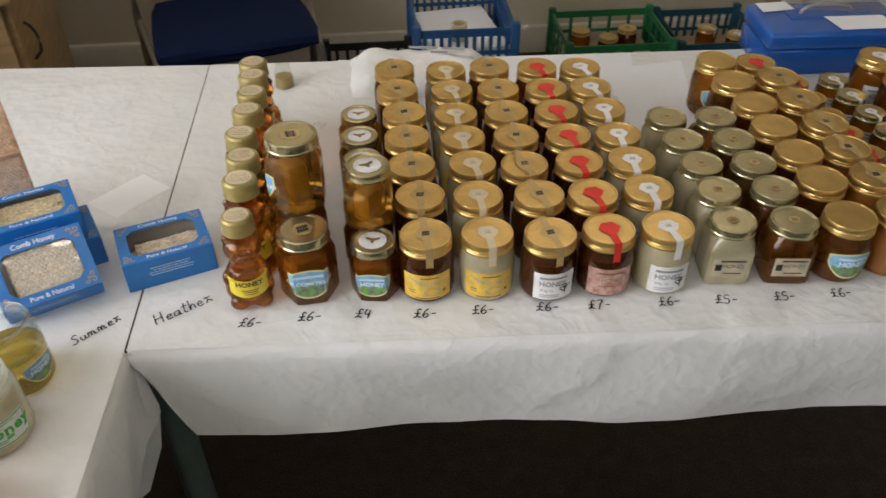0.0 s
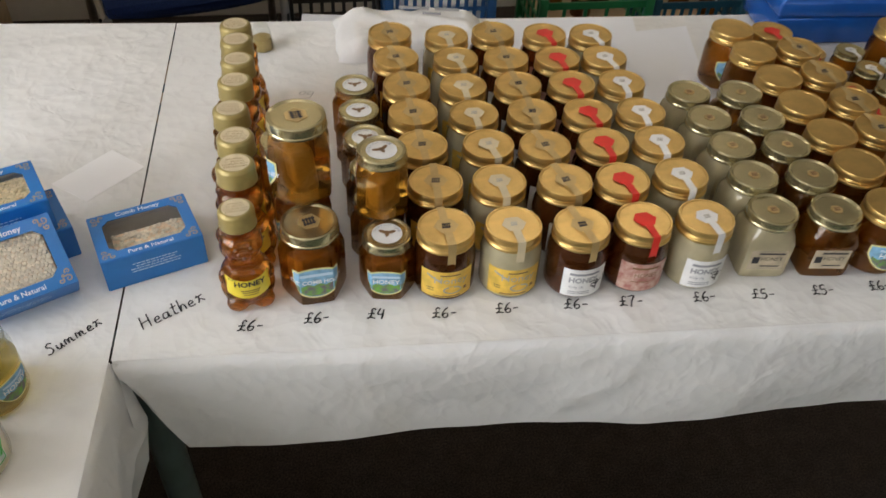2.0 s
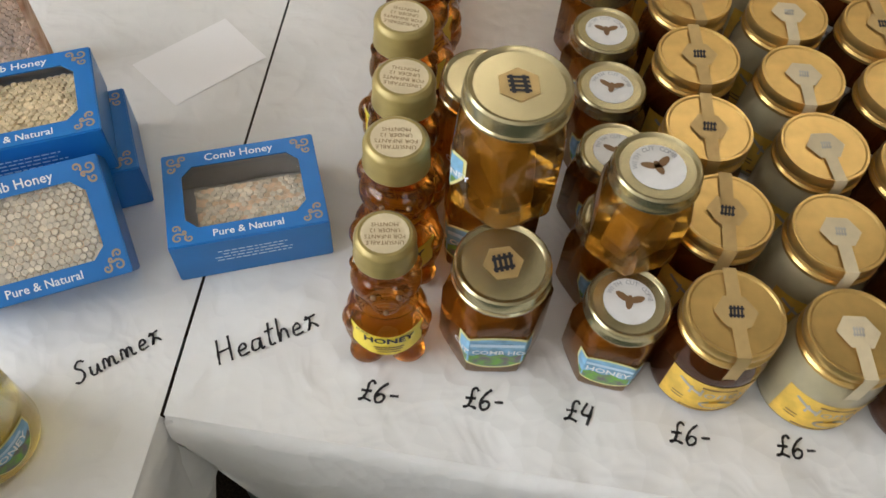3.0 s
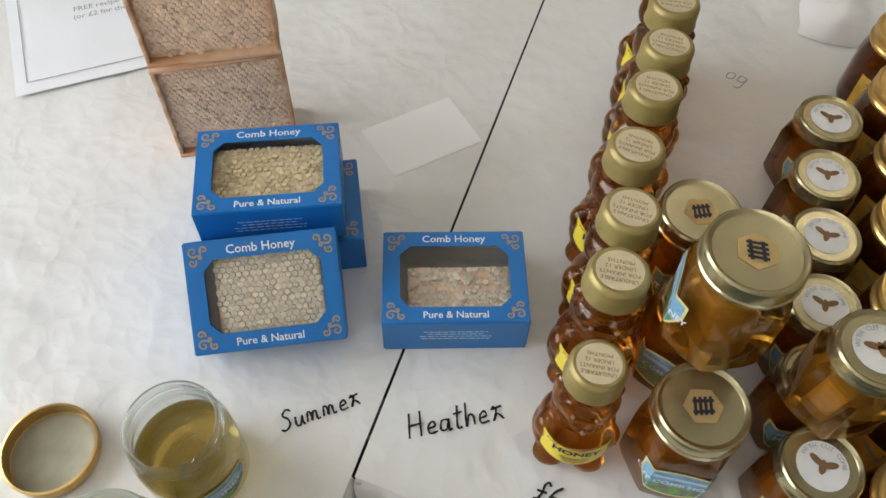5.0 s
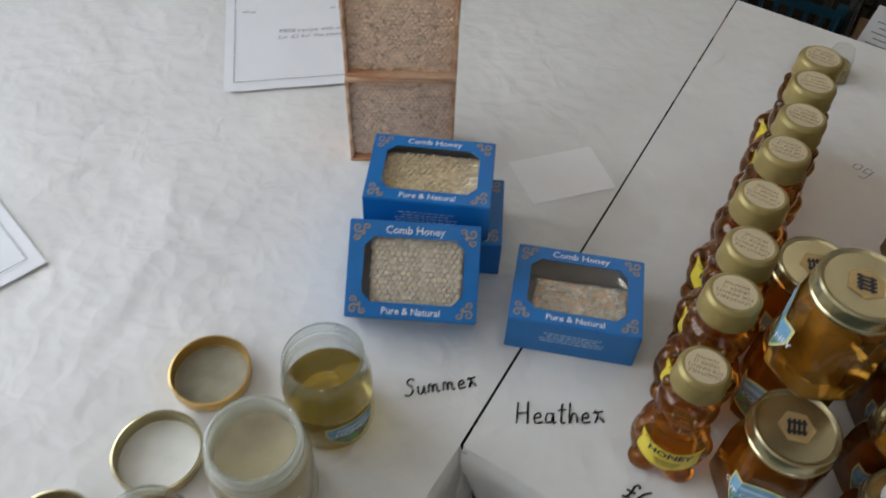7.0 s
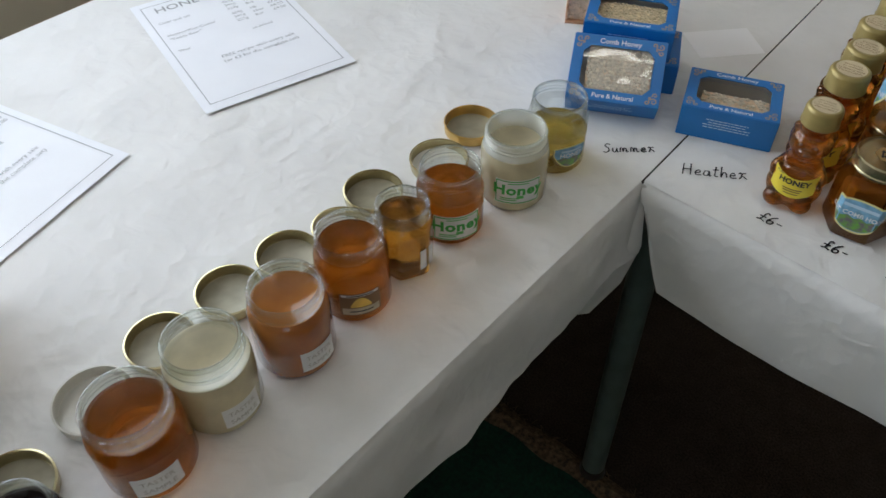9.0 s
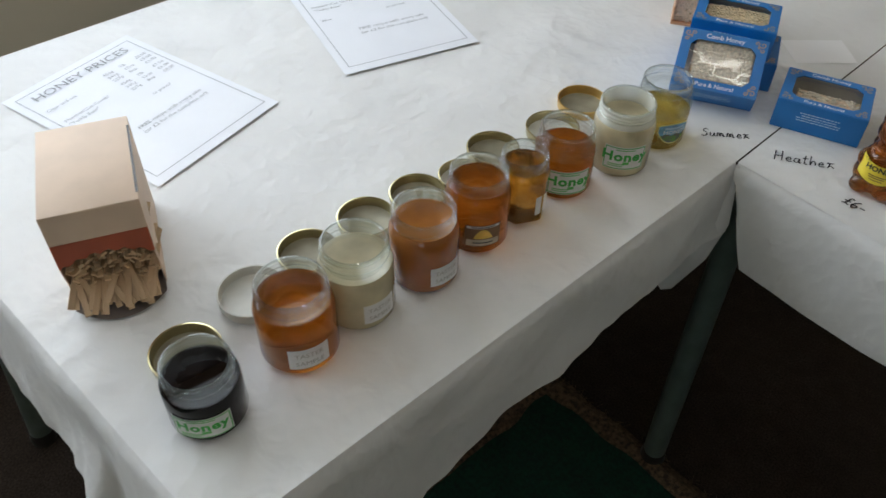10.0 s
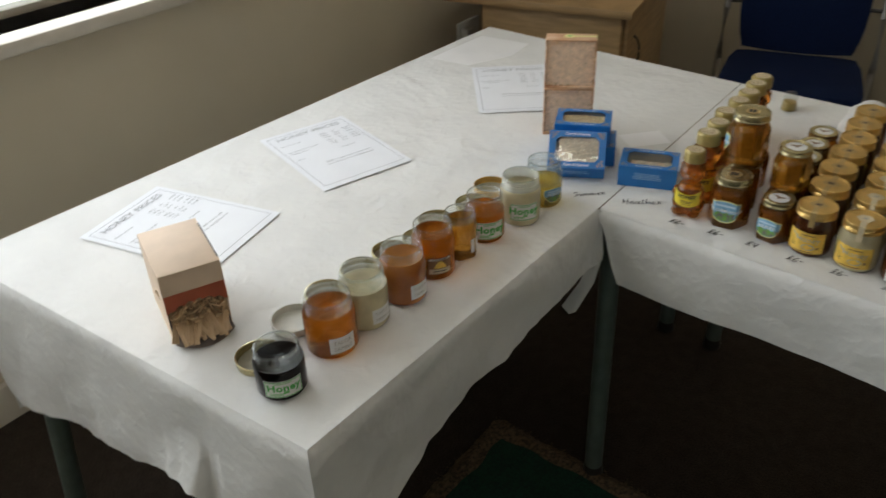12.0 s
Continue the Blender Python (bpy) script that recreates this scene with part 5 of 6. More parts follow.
# ---- tasting jars ----
def open_jar(x, y, h, r, honey, level, label, glass=GLASS_JAR, sides=0, labeller=None, turn=0.0):
    j = thing("open_honey_jar", pose(x, y, TOP, 0, 0, turn), label, "jar", "open tasting jars")
    k = h / 0.09
    outer = [(r * 0.80, 0.0), (r * 0.93, 0.0015), (r, 0.006), (r, 0.060 * k), (r * 0.985, 0.066 * k), (r * 0.94, 0.071 * k), (r * 0.875, 0.0742 * k), (r * 0.850, 0.0762 * k), (r * 0.895, 0.0772 * k), (r * 0.895, 0.0786 * k), (r * 0.84, 0.0798 * k), (r * 0.885, 0.0822 * k), (r * 0.84, 0.0842 * k), (r * 0.845, 0.0862 * k), (r * 0.895, 0.0872 * k), (r * 0.895, 0.0890 * k), (r * 0.86, h)]
    inner = [(r * 0.82, h), (r * 0.795, h - 0.0015), (r * 0.79, 0.074 * k), (r * 0.90, 0.066 * k), (r * 0.94, 0.058 * k), (r * 0.94, 0.007), (r * 0.84, 0.0032), (r * 0.1, 0.003)]
    lv = level * h

    def at(z):
        for (r0, z0), (r1, z1) in zip(outer, outer[1:]):
            if z <= z1:
                return r0 + (r1 - r0) * (z - z0) / (z1 - z0)
        return outer[-1][0]

    def rings(profile):
        return [ngon(sides, a * 0.93, z, 0, 0.8, 36) if sides and z < 0.062 * k else circle(a, z, 36) for a, z in profile]
    wall = [(at(lv), lv)] + [q for q in outer if q[1] > lv + 0.0005] + [q for q in inner if q[1] > lv + 0.0005]
    wall.append((min(wall[-1][0], at(lv) * 0.95), lv))
    part("glass", loft(rings(wall), False, False), glass, j, "clear glass jar without its lid")
    fill = [q for q in outer if q[1] < lv - 0.0005] + [(at(lv) * 0.998, lv), (at(lv) * 0.93, lv), (at(lv) * 0.85, lv - 0.0010), (r * 0.02, lv - 0.0014)]
    part("honey", loft(rings(fill)), honey, j, "honey inside the jar")
    part("rim", lathe([(r * 0.805, h - 0.0010), (r * 0.80, h + 0.0006), (r * 0.825, h + 0.0018), (r * 0.865, h + 0.0014), (r * 0.885, h - 0.0002), (r * 0.875, h - 0.0016)], 40, False, False), GLASS_RIM, j, "rounded glass rim")
    part("thread", lathe([(r * 0.897, 0.0776 * k), (r * 0.915, 0.0782 * k), (r * 0.897, 0.0790 * k)], 40, False, False), GLASS_RIM, j, "moulded glass screw thread")
    if labeller:
        labeller(j, r + 0.0002)
    return j


def taster_label(turn=0.5, w=0.018, h=0.024, z=0.012, faint=GREY_PRINT, text=True):
    def go(j, r):
        lb = part("label", wrap(rect(-w, 0, w, h, 12), r, z, 0.0004, turn), WHITE_LABEL, j, "white handwritten label")
        if text:
            bm = lines([("TASTER", h * 0.30, dict(x=0, y=h * 0.58, wide=1.0)), ("SAMPLE", h * 0.30, dict(x=0, y=h * 0.18, wide=1.0))])
            part("lettering", wrap(bm, r, z, 0.0008, turn), SILVER_PRINT, lb)
    return go


def picture_label(j, r):
    lb = part("label", wrap(rect(-0.020, 0, 0.020, 0.030, 12), r, 0.014, 0.0004), BROWN_PRINT, j, "cream and brown label with a skep")
    part("panel", wrap(rect(-0.018, 0.001, 0.018, 0.010, 12), r, 0.014, 0.0007), BEIGE_LABEL, lb)
    part("panel", wrap(rect(-0.018, 0.026, 0.018, 0.029, 12), r, 0.014, 0.0007), WHITE_LABEL, lb)
    part("skep_picture", wrap(strip(0.010, lambda x: 0.0115, lambda x: 0.0245 - 110 * x * x, 10), r, 0.014, 0.0009), YELLOW_LABEL, lb)
    part("lettering", wrap(bars([(0, 0.0055, 0.022, 0.0016), (0, 0.0275, 0.026, 0.0014)]), r, 0.014, 0.0009), BLACK_PRINT, lb)


def upturned_lid(x, y, r, material, lining, label, tilt=0.0):
    l = thing("jar_lid", pose(x, y, TOP + 0.0005 + r * math.sin(radians(abs(tilt))), tilt, 0, 0), label, "jar lid", "lids beside the tasting jars")
    prof = [(r * 0.1, 0.0), (r * 0.93, 0.0), (r * 0.985, 0.0012), (r, 0.003), (r, 0.0115), (r * 1.025, 0.0122), (r * 1.02, 0.0135), (r * 0.97, 0.0138), (r * 0.95, 0.012), (r * 0.965, 0.009), (r * 0.945, 0.0065), (r * 0.96, 0.004), (r * 0.94, 0.0022), (r * 0.88, 0.0016)]
    part("shell", lathe(prof, 32, True, False), material, l)
    part("lining", lathe([(r * 0.935, 0.0021), (r * 0.85, 0.0026), (r * 0.80, 0.0020), (r * 0.02, 0.0020)], 32, False, True), lining, l, "lacquered inner lining")


def tasting_row():
    t = 62
    open_jar(-0.141, -0.672, 0.071, 0.0352, H_BLACK, 0.72, "small open jar of nearly black honey, green label", labeller=lambda j, r: label_jar_green(j, r, 0.009, 0, 0.027, 0.028), turn=t - 8)
    open_jar(-0.146, -0.567, 0.089, 0.0385, H_TASTER, 0.79, "open jar of amber honey with a taster label", labeller=taster_label(0.15, 0.020, 0.027), turn=t)
    open_jar(-0.148, -0.492, 0.090, 0.0375, H_WHITE, 0.75, "open jar of pale set honey with a taster label", labeller=taster_label(0.45, 0.018, 0.026), turn=t)
    open_jar(-0.139, -0.410, 0.089, 0.0368, H_BROWNSET, 0.82, "open jar of soft-set brown honey, plain label", labeller=taster_label(0.42, 0.018, 0.026), turn=t)
    open_jar(-0.142, -0.329, 0.090, 0.0355, H_TASTER, 0.85, "open jar of clear amber honey, picture label", labeller=picture_label, turn=t - 6)
    open_jar(-0.136, -0.263, 0.081, 0.0298, H_GOLD, 0.83, "open six-sided jar of golden honey", sides=6, labeller=taster_label(0.5, 0.009, 0.026, 0.014, GREY_PRINT, False), turn=t)
    open_jar(-0.136, -0.191, 0.082, 0.0352, H_TASTER, 0.66, "open jar of amber honey with green label", labeller=lambda j, r: label_jar_green(j, r, 0.010), turn=t - 10)
    open_jar(-0.116, -0.107, 0.087, 0.0368, H_WHITE, 0.78, "open jar smeared with white honey, green label", glass=GLASS_MILKY, labeller=lambda j, r: label_jar_green(j, r, 0.014), turn=t - 18)
    open_jar(-0.114, -0.030, 0.085, 0.0342, H_YELLOW, 0.53, "open jar half full of pale yellow honey", labeller=lambda j, r: label_scene(j, r, 0.012, 0.021, 0.030), turn=t + 4)
    for x, y, r, m, ln in ((-0.217, -0.054, 0.0325, GOLD, LID_INSIDE), (-0.204, -0.129, 0.0335, BRASS, LID_WHITE), (-0.225, -0.216, 0.0325, BRASS, LID_INSIDE), (-0.213, -0.280, 0.029, BRASS, LID_WHITE), (-0.226, -0.341, 0.0325, BRASS, LID_INSIDE), (-0.234, -0.411, 0.0325, BRASS, LID_INSIDE), (-0.235, -0.491, 0.0325, BRASS, LID_INSIDE), (-0.204, -0.657, 0.0345, BRASS, LID_INSIDE)):
        upturned_lid(x, y, r, m, ln, "gold tin lid lying upside down" if ln is LID_INSIDE else "gold tin lid with pale lining, upside down")
    upturned_lid(-0.226, -0.567, 0.0355, LID_WHITE, LID_WHITE, "white plastic lid lying upside down")


tasting_row()


# ---- stirrer box, bag, tub ----
def stirrer_box():
    """Card dispenser on end, its torn front foot open and full of wooden sticks."""
    b = thing("stirrer_box", pose(-0.382, -0.637, TOP, 0, 0, 66.5), "tan and orange card box of wooden tasting sticks", "box")
    w, d, h = 0.0445, 0.069, 0.122
    side = [(-d, 0.0), (d * 0.86, 0.0), (d * 0.90, 0.030), (d, 0.056), (d, h), (-d, h)]
    for sx in (-1, 1):
        bm = loft([[(sx * (w + o), -y, z) for y, z in side] for o in (-0.0006, 0.0006)])
        part("side_panel", bm, KRAFT, b, smooth=0)
    part("top_panel", box(-w - 0.0005, -d - 0.0006, h, w + 0.0005, d, h + 0.0012, 0.0005), KRAFT, b)
    # dark strip laid on the card, paints the shade in the flap's gap
    part("gap_shade_strip", box(w - 0.0012, -d * 0.85, h + 0.0010, w + 0.0012, d * 0.75, h + 0.0016), DARK_METAL, b, "dark strip standing in for the shaded gap at the flap", smooth=0)
    part("back_panel", box(-w, d - 0.001, 0, w, d, h), KRAFT, b, smooth=0)
    part("base_panel", box(-w, -d * 0.6, 0.0003, w, d, 0.0015), GREY_CARD, b, smooth=0)
    part("front_panel", box(-w, -d - 0.0008, 0.088, w, -d + 0.0004, h), KRAFT, b, smooth=0)
    bm = bmesh.new()
    n, prev = 20, None
    for i in range(n + 1):
        x = -w + 2 * w * i / n
        zz = 0.056 + 0.013 * (1 - abs(x / w) ** 2) + 0.002 * math.sin(i * 1.9)
        cur = (bm.verts.new((x, -d - 0.0010, zz)), bm.verts.new((x, -d - 0.0010, 0.088)))
        if prev:
            bm.faces.new((prev[0], cur[0], cur[1], prev[1]))
        prev = cur
    bmesh.ops.solidify(bm, geom=bm.faces[:], thickness=0.0008)
    part("orange_band", bm, ORANGE_CARD, b, "orange-red printed band with a torn edge", smooth=0)
    tongue = bmesh.new()
    prev = None
    for i in range(13):
        x = -w + 2 * w * i / 12
        cur = (tongue.verts.new((x, -d * 0.5, 0.002)), tongue.verts.new((x, -d - 0.010 - 0.020 * (1 - abs(x / w) ** 2), 0.0025 + 0.004 * abs(x / w) ** 3)))
        if prev:
            tongue.faces.new((prev[0], cur[0], cur[1], prev[1]))
        prev = cur
    bmesh.ops.solidify(tongue, geom=tongue.faces[:], thickness=0.0008)
    part("tongue", tongue, GREY_CARD, b, "grey torn card tongue", smooth=0)
    rng = random.Random(8)
    sticks = bmesh.new()
    for k in range(130):
        x = rng.uniform(-w + 0.004, w - 0.004)
        z = rng.uniform(0.024, 0.060 + 0.010 * (1 - abs(x / w) ** 2))
        m = pose(x, -d * 0.97 + 0.030 + rng.uniform(-0.006, 0.003), z, rng.uniform(0, 24), rng.uniform(-60, 60), rng.uniform(-10, 10))
        join(sticks, box(-0.0031, -0.030, -0.0014, 0.0031, 0.030, 0.0014), m)
    tagged(part("stick_pile", sticks, STICK, b, "pile of thin wooden sticks", smooth=0), kind="stuff")
    one = finish("stick", box(-0.0032, -0.027, -0.0013, 0.0032, 0.027, 0.0013, 0.0004, segs=1), STICK_LOOSE, 0)
    for k in range(38):
        x, tilt = -w * 0.88 + 2 * w * 0.88 * (k + 0.5) / 38, rng.uniform(36, 58)
        z = 0.0045 + 0.027 * math.sin(radians(tilt)) + rng.uniform(0, 0.008)
        part("stick", one, STICK_LOOSE, b, "", pose(x, -d * 0.96 + 0.006 * math.sin(k * 2.3) + 0.2 * (z - 0.026), z, tilt, rng.uniform(-30, 30), rng.uniform(-12, 12)))


def plastic_bag():
    bm = bmesh.new()
    n, m = 36, 24
    vs = []
    for j in range(m + 1):
        row = []
        for i in range(n + 1):
            u, v = i / n, j / m
            e = min(u, 1 - u) * 2, min(v, 1 - v) * 2
            hgt = 0.030 * min(1, e[0] * 4) ** 0.5 * min(1, e[1] * 3) ** 0.5 + 0.007 * noise.noise((u * 7, v * 6, 1.5)) * min(1, e[0] * 5) * min(1, e[1] * 5)
            row.append(bm.verts.new((0.245 + 0.245 * u + 0.006 * noise.noise((v * 5, u, 3)), 0.576 + 0.146 * v - 0.02 * u + 0.006 * noise.noise((u * 5, v, 9)), TOP + 0.001 + max(0, hgt))))
        vs.append(row)
    for a, b in zip(vs, vs[1:]):
        for i in range(n):
            bm.faces.new((a[i], a[i + 1], b[i + 1], b[i]))
    o = new("carrier_bag", finish("carrier_bag", bm, BAG, 180))
    tagged(o, "crumpled white plastic carrier bag on the cloth", "bag")
    bm = bars([(-0.03, 0.008, 0.05, 0.008), (0.025, 0.008, 0.04, 0.008), (0.0, -0.004, 0.03, 0.006)])
    part("print", bm, GREY_PRINT, o, "dark unreadable printing", pose(0.405, 0.667, TOP + 0.036, 12, 0, -10), 0)


def tub():
    t = thing("glitter_tub", pose(0.129, 0.632, TOP), "small clear plastic tub with gold granules", "tub")
    part("cup", lathe([(0.016, 0), (0.0185, 0.001), (0.0165, 0.008), (0.0145, 0.030), (0.0115, 0.038), (0.0112, 0.041)], 24), GLASS, t, "clear plastic cup")
    part("granules", lathe([(0.0155, 0.001), (0.0155, 0.008), (0.0145, 0.020), (0.01, 0.0215)], 24), GOLD_SPRINKLE, t, "gold granules")


stirrer_box()
plastic_bag()
tub()


# ---- behind the table ----
def cash_box():
    c = thing("cash_box", pose(1.098, 0.640, TOP, 0, 0, -3), "blue enamelled metal cash box with paper notes", "cash box")
    part("body", box(-0.124, -0.066, 0, 0.124, 0.066, 0.048, 0.006), CASH_BLUE, c)
    lid = part("lid", box(-0.126, -0.068, 0.048, 0.126, 0.068, 0.080, 0.008, segs=3), CASH_BLUE, c, "domed blue lid with recessed handle")
    part("panel", box(-0.07, -0.01, 0.0795, 0.075, 0.035, 0.082, 0.001), CASH_BLUE, lid)
    part("handle", tube(bend((-0.045, 0.012, 0.082), (-0.045, 0.006, 0.102), (0, 0.006, 0.100)) + bend((0, 0.006, 0.100), (0.045, 0.006, 0.102), (0.045, 0.012, 0.082)), 0.003), CHROME, lid, "steel wire handle")
    part("note", loft([[(x, y, z) for x, y in ((-0.11, 0.02), (-0.05, 0.03), (-0.055, 0.064), (-0.112, 0.060))] for z in (0.0822, 0.0828)]), PAPER, c, "white paper note", smooth=0)
    part("note", loft([[(x, y, z) for x, y in ((0.0, -0.062), (0.10, -0.058), (0.095, -0.004), (-0.01, -0.006))] for z in (0.0822, 0.0828)]), PAPER, c, "white paper note", smooth=0)


def crate(x, y, z, w, d, h, material, label, cols=8, rows=3, turn=0):
    """An open plastic crate: floor, four lattice sides, posts and a rim."""
    c = thing("plastic_crate", pose(x, y, z, 0, 0, turn), label, "crate", "crates behind the table")
    part("base", box(-w / 2, -d / 2, 0, w / 2, d / 2, 0.006, 0.002), material, c)
    for name, along, fixed in (("side", w, -d / 2), ("side", w, d / 2), ("end", d, -w / 2), ("end", d, w / 2)):
        bm = bmesh.new()
        L = along / 2
        def put(a0, z0, a1, z1):
            if name == "side":
                box(a0, fixed - 0.003, z0, a1, fixed + 0.003, z1, bm=bm)
            else:
                box(fixed - 0.003, a0, z0, fixed + 0.003, a1, z1, bm=bm)
        put(-L, h - 0.022, L, h)
        put(-L, 0.006, L, 0.03)
        for i in range(cols + 1):
            a = -L + 2 * L * i / cols
            put(max(-L, a - 0.005), 0.03, min(L, a + 0.005), h - 0.022)
        for k in range(1, rows):
            zz = 0.03 + (h - 0.052) * k / rows
            for i in range(cols):
                a = -L + 2 * L * i / cols
                put(a + 0.005, zz - 0.005, a + 2 * L / cols - 0.005, zz + 0.005)
        part(name, bm, material, c, smooth=0)
    for sx in (-1, 1):
        for sy in (-1, 1):
            part("post", box(sx * w / 2 - 0.012, sy * d / 2 - 0.012, 0, sx * w / 2 + 0.012, sy * d / 2 + 0.012, h + 0.014, 0.003), material, c)
    return c


def stored_jar(x, y, z, honey, seal):
    j = round_jar(honey, seal, None, "jar of honey stored in a crate", "jars in the crates")
    j.matrix_basis = pose(x, y, z, 0, 0, random.uniform(-40, 40))


def chair():
    """Stacking chair that faces the table: rolled seat edge, curved back, tube frame."""
    c = thing("chair", pose(-0.135, 1.665, 0, 0, 0, 14), "navy blue upholstered chair with grey tube frame", "chair")
    seat = []
    for y, z0, z1, half in ((-0.225, 0.425, 0.440, 0.205), (-0.215, 0.412, 0.455, 0.222), (-0.18, 0.410, 0.466, 0.228), (-0.05, 0.412, 0.460, 0.228), (0.10, 0.412, 0.456, 0.222), (0.19, 0.414, 0.454, 0.205)):
        ring = [(half * u, y + 0.020 * u * u, z0 + 0.008 * abs(u) ** 3) for u in [-1 + 0.2 * i for i in range(11)]]
        ring += [(half * u, y + 0.020 * u * u, z1 - 0.010 * abs(u) ** 4) for u in [1 - 0.2 * i for i in range(11)]]
        seat.append(ring)
    part("seat", loft(seat), CHAIR_BLUE, c, "padded navy blue seat")
    back = []
    for j in range(9):
        v = j / 8
        half = 0.215 * (1 - 0.12 * abs(2 * v - 1) ** 3)
        back.append([(half * u, 0.175 + off + 0.030 * u * u + 0.055 * v, 0.462 + 0.40 * v) for off, us in ((0.0, range(11)), (0.032, range(10, -1, -1))) for u in [-1 + 0.2 * i for i in us]])
    part("backrest", loft(back), CHAIR_BLUE, c, "padded navy blue backrest")
    for sx in (-1, 1):
        part("back_leg", tube([(sx * 0.272, 0.26, 0.0), (sx * 0.265, 0.19, 0.43), (sx * 0.262, 0.21, 0.6), (sx * 0.250, 0.27, 0.90)], 0.012), CHROME, c)
        part("front_leg", tube([(sx * 0.235, -0.21, 0.0), (sx * 0.228, -0.17, 0.405)], 0.012), CHROME, c)
        part("bracket", tube([(sx * 0.20, 0.235, 0.62), (sx * 0.262, 0.225, 0.62)], 0.007), DARK_METAL, c)
        part("side_rail", tube([(sx * 0.228, -0.17, 0.402), (sx * 0.262, 0.19, 0.402)], 0.010), CHROME, c)


def desk():
    d = thing("desk_pedestal", pose(-1.075, 1.138, 0, 0, 0, 11), "oak veneer desk pedestal in the corner", "desk")
    part("carcass", box(0.0, 0.0, 0.0, 0.50, 0.60, 0.69, 0.002), BEECH, d)
    part("desktop", box(-0.14, -0.03, 0.69, 0.54, 0.64, 0.718, 0.005), BEECH, d)
    part("door", box(0.502, 0.02, 0.03, 0.518, 0.58, 0.68, 0.002), BEECH, d)
    part("handle", tube(bend((0.52, 0.10, 0.60), (0.55, 0.10, 0.58), (0.54, 0.10, 0.52)) + [(0.52, 0.10, 0.50)], 0.004), DARK_METAL, d, "dark metal handle")
    part("cable", tube([(0.1, 0.2, 0.722), (0.18, 0.12, 0.722), (0.27, 0.16, 0.722), (0.33, 0.10, 0.722)], 0.004), DARK_METAL, d)


def carton_box(x, y, z, w, d, h, material, label, turn, flap=0.10):
    c = thing("cardboard_box", pose(x, y, z, 0, 0, turn), label, "box", "cartons behind the table")
    t = 0.004
    for name, q in (("side", (-w / 2, -d / 2, 0, w / 2, -d / 2 + t, h)), ("side", (-w / 2, d / 2 - t, 0, w / 2, d / 2, h)), ("end", (-w / 2, -d / 2 + t, 0, -w / 2 + t, d / 2 - t, h)), ("end", (w / 2 - t, -d / 2 + t, 0, w / 2, d / 2 - t, h)), ("base", (-w / 2 + t, -d / 2 + t, 0, w / 2 - t, d / 2 - t, t))):
        part(name, box(*q), material, c, smooth=0)
    for sx, a in ((-1, 50), (1, -40)):
        bm = box(0, -d / 2 + 0.005, 0, flap, d / 2 - 0.005, 0.004)
        part("flap", bm, material, c, "", pose(sx * (w / 2 - 0.001), 0, h, 0, (-25 if sx > 0 else 205), 0), 0)
    part("print", upright(bars([(0, h * 0.55, w * 0.4, 0.03), (-w * 0.1, h * 0.35, w * 0.25, 0.015)]), -d / 2, 0, 0.001), GREY_PRINT, c, "", None, 0)


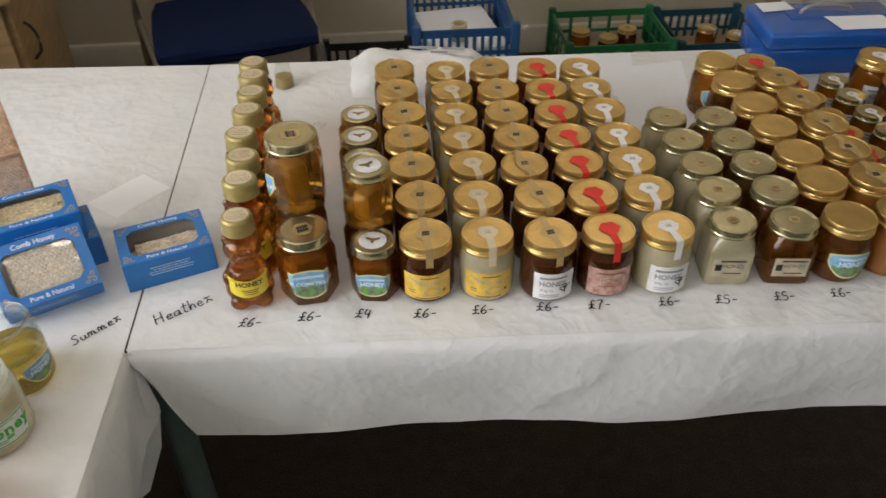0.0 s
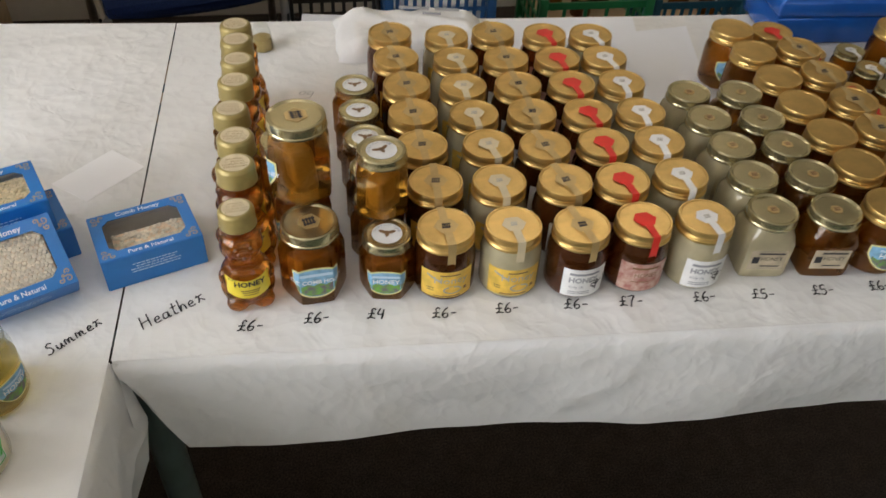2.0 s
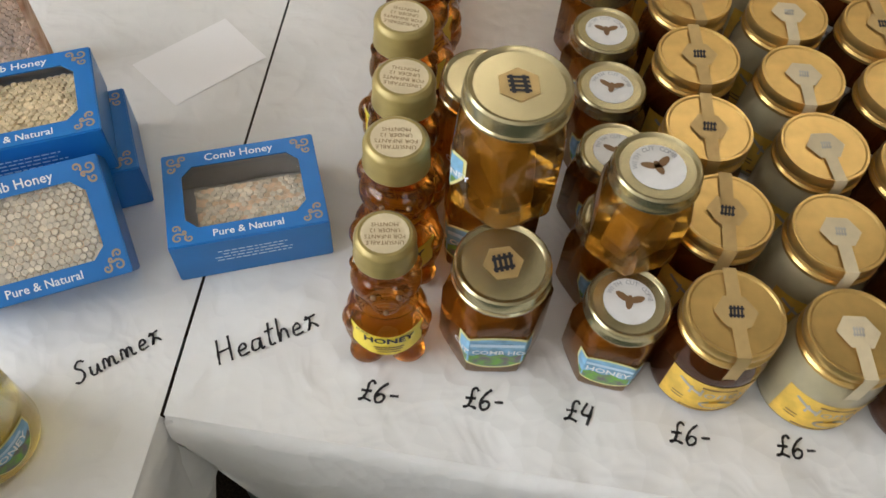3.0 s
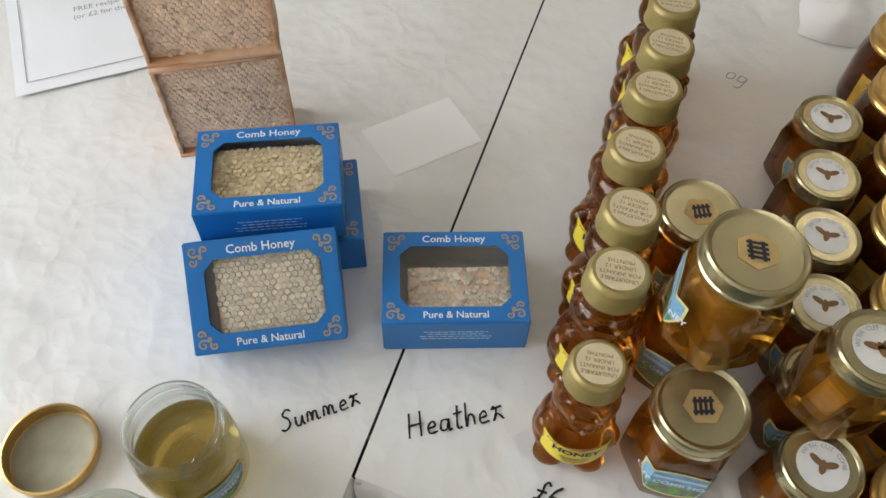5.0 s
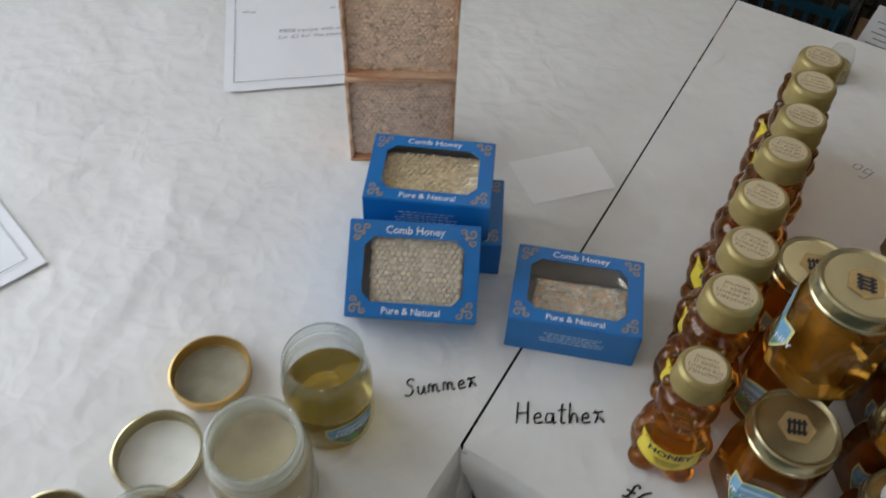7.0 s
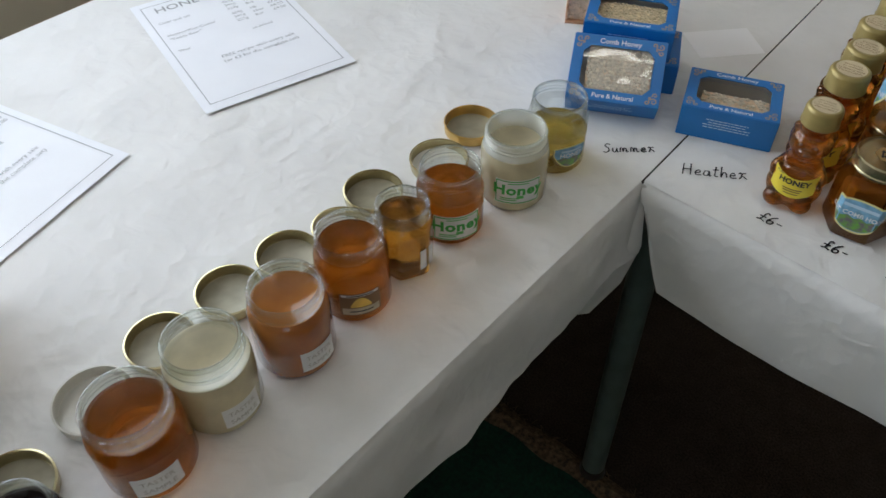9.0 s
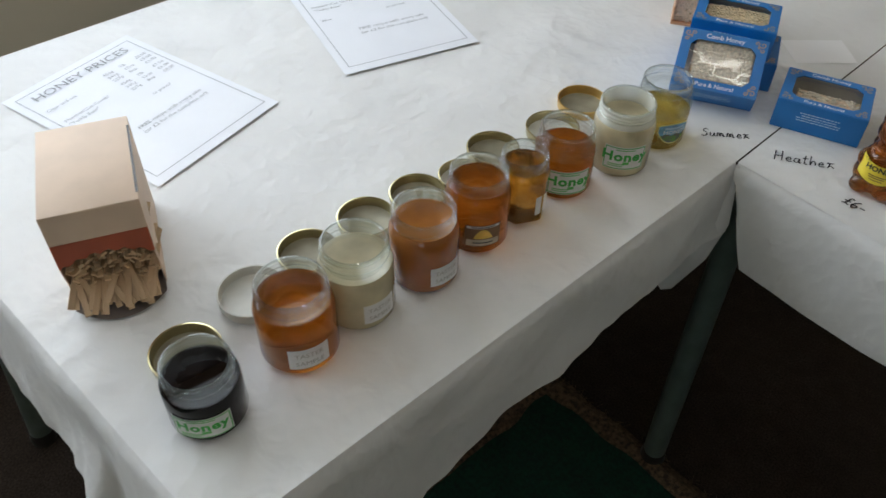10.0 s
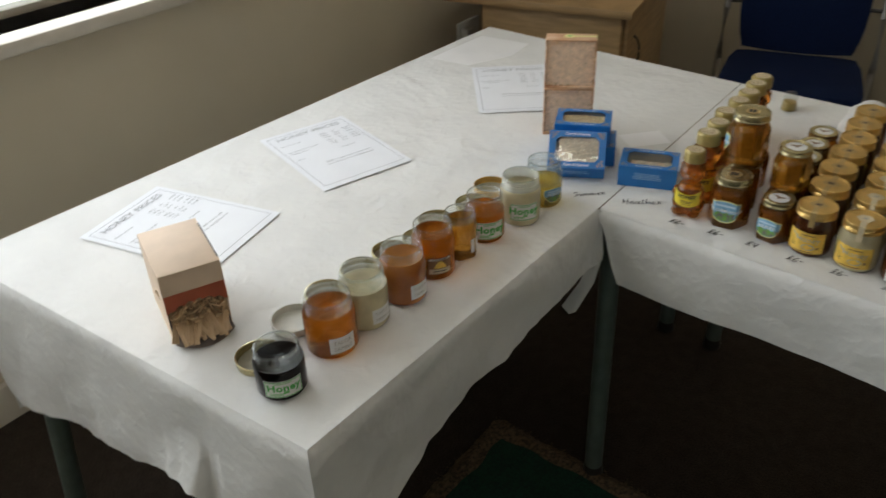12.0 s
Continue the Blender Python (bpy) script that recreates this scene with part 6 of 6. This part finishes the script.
def back_of_stall():
    cash_box()
    chair()
    desk()
    for x, y, w, d, h0, h1, m, lab, cols in ((-0.06, 1.40, 0.34, 0.27, 0.12, 0.20, CRATE_TEAL, "teal plastic crate holding honey jars", 10), (0.262, 1.50, 0.25, 0.30, 0.16, 0.20, CRATE_BLACK, "black plastic lattice crate with jars", 8), (0.540, 1.60, 0.275, 0.36, 0.29, 0.20, CRATE_BLUE, "blue plastic lattice crate with papers", 12), (1.07, 1.82, 0.34, 0.28, 0.10, 0.20, CRATE_GREEN, "green plastic crate holding jars", 5), (1.42, 1.84, 0.29, 0.28, 0.08, 0.20, CRATE_TEAL, "teal plastic crate holding jars", 10)):
        crate(x, y, 0, w, d, h0, m, "plastic crate under another crate", cols, 2)
        crate(x, y, h0 + 0.001, w, d, h1, m, lab, cols)
    for x, y, z, hny, s in ((-0.14, 1.33, 0.235, H_AMBER, WHITE_SEAL), (-0.06, 1.32, 0.235, H_AMBER, WHITE_SEAL), (0.02, 1.33, 0.235, H_DARK, WHITE_SEAL), (0.33, 1.52, 0.27, H_DARK, None), (0.335, 1.42, 0.27, H_AMBER, None), (0.29, 1.38, 0.27, H_AMBER, WHITE_SEAL), (0.98, 1.86, 0.20, H_AMBER, None), (1.06, 1.80, 0.20, H_DARK, None), (1.14, 1.86, 0.20, H_DARK, TAN_SEAL), (1.42, 1.86, 0.19, H_AMBER, WHITE_SEAL), (1.50, 1.80, 0.19, H_AMBER, WHITE_SEAL)):
        stored_jar(x, y, z, hny, s)
    for x, y, w, d, z, m in ((-0.06, 1.40, 0.31, 0.24, 0.234, CARTON), (0.262, 1.50, 0.22, 0.27, 0.269, CARTON), (1.07, 1.82, 0.31, 0.25, 0.199, CARTON), (1.42, 1.84, 0.26, 0.25, 0.189, CARTON)):
        pad = thing("card_tray", pose(x, y, z), "brown card layer inside the crate", "card")
        part("layer", box(-w / 2, -d / 2, -0.09, w / 2, d / 2, 0, 0.003), m, pad)
    stack = thing("paper_stack", pose(0.540, 1.60, 0.298), "stack of white papers in the crate", "paper")
    for i in range(4):
        part("ream", box(-0.11, -0.15, 0.03 * i, 0.11, 0.15, 0.03 * i + 0.028, 0.002), PAPER, stack, "", pose(0, 0, 0, 0, 0, -6 + 5 * i))
    roll = thing("tape_roll", pose(0.53, 1.52, 0.418), "roll of beige parcel tape on end", "tape")
    part("roll", lathe([(0.024, 0), (0.024, 0.048), (0.018, 0.048), (0.018, 0.0)], 24, False, False), CREAM_SEAL, roll)
    rec = thing("receipt", pose(0.235, 1.46, 0.335, 24, 0, -8), "white printed receipt in the crate", "paper")
    part("sheet", box(-0.07, -0.07, 0, 0.07, 0.07, 0.001), PAPER, rec, smooth=0)
    part("print", join(bmesh.new(), bars([(0, 0.03 - 0.014 * i, 0.11 - 0.02 * (i % 2), 0.003) for i in range(5)]), pose(0, 0, 0.0014)), GREY_PRINT, rec, "", None, 0)
    carton_box(1.86, 1.70, 0, 0.36, 0.30, 0.36, CARTON_WHITE, "white printed cardboard box with open flaps", -12)
    carton_box(1.98, 2.06, 0, 0.40, 0.30, 0.50, CARTON, "brown cardboard box with open flaps", 4)
    carton_box(2.45, 1.75, 0, 0.40, 0.32, 0.42, CARTON_WHITE, "white cardboard box with dark printing", 8)


back_of_stall()
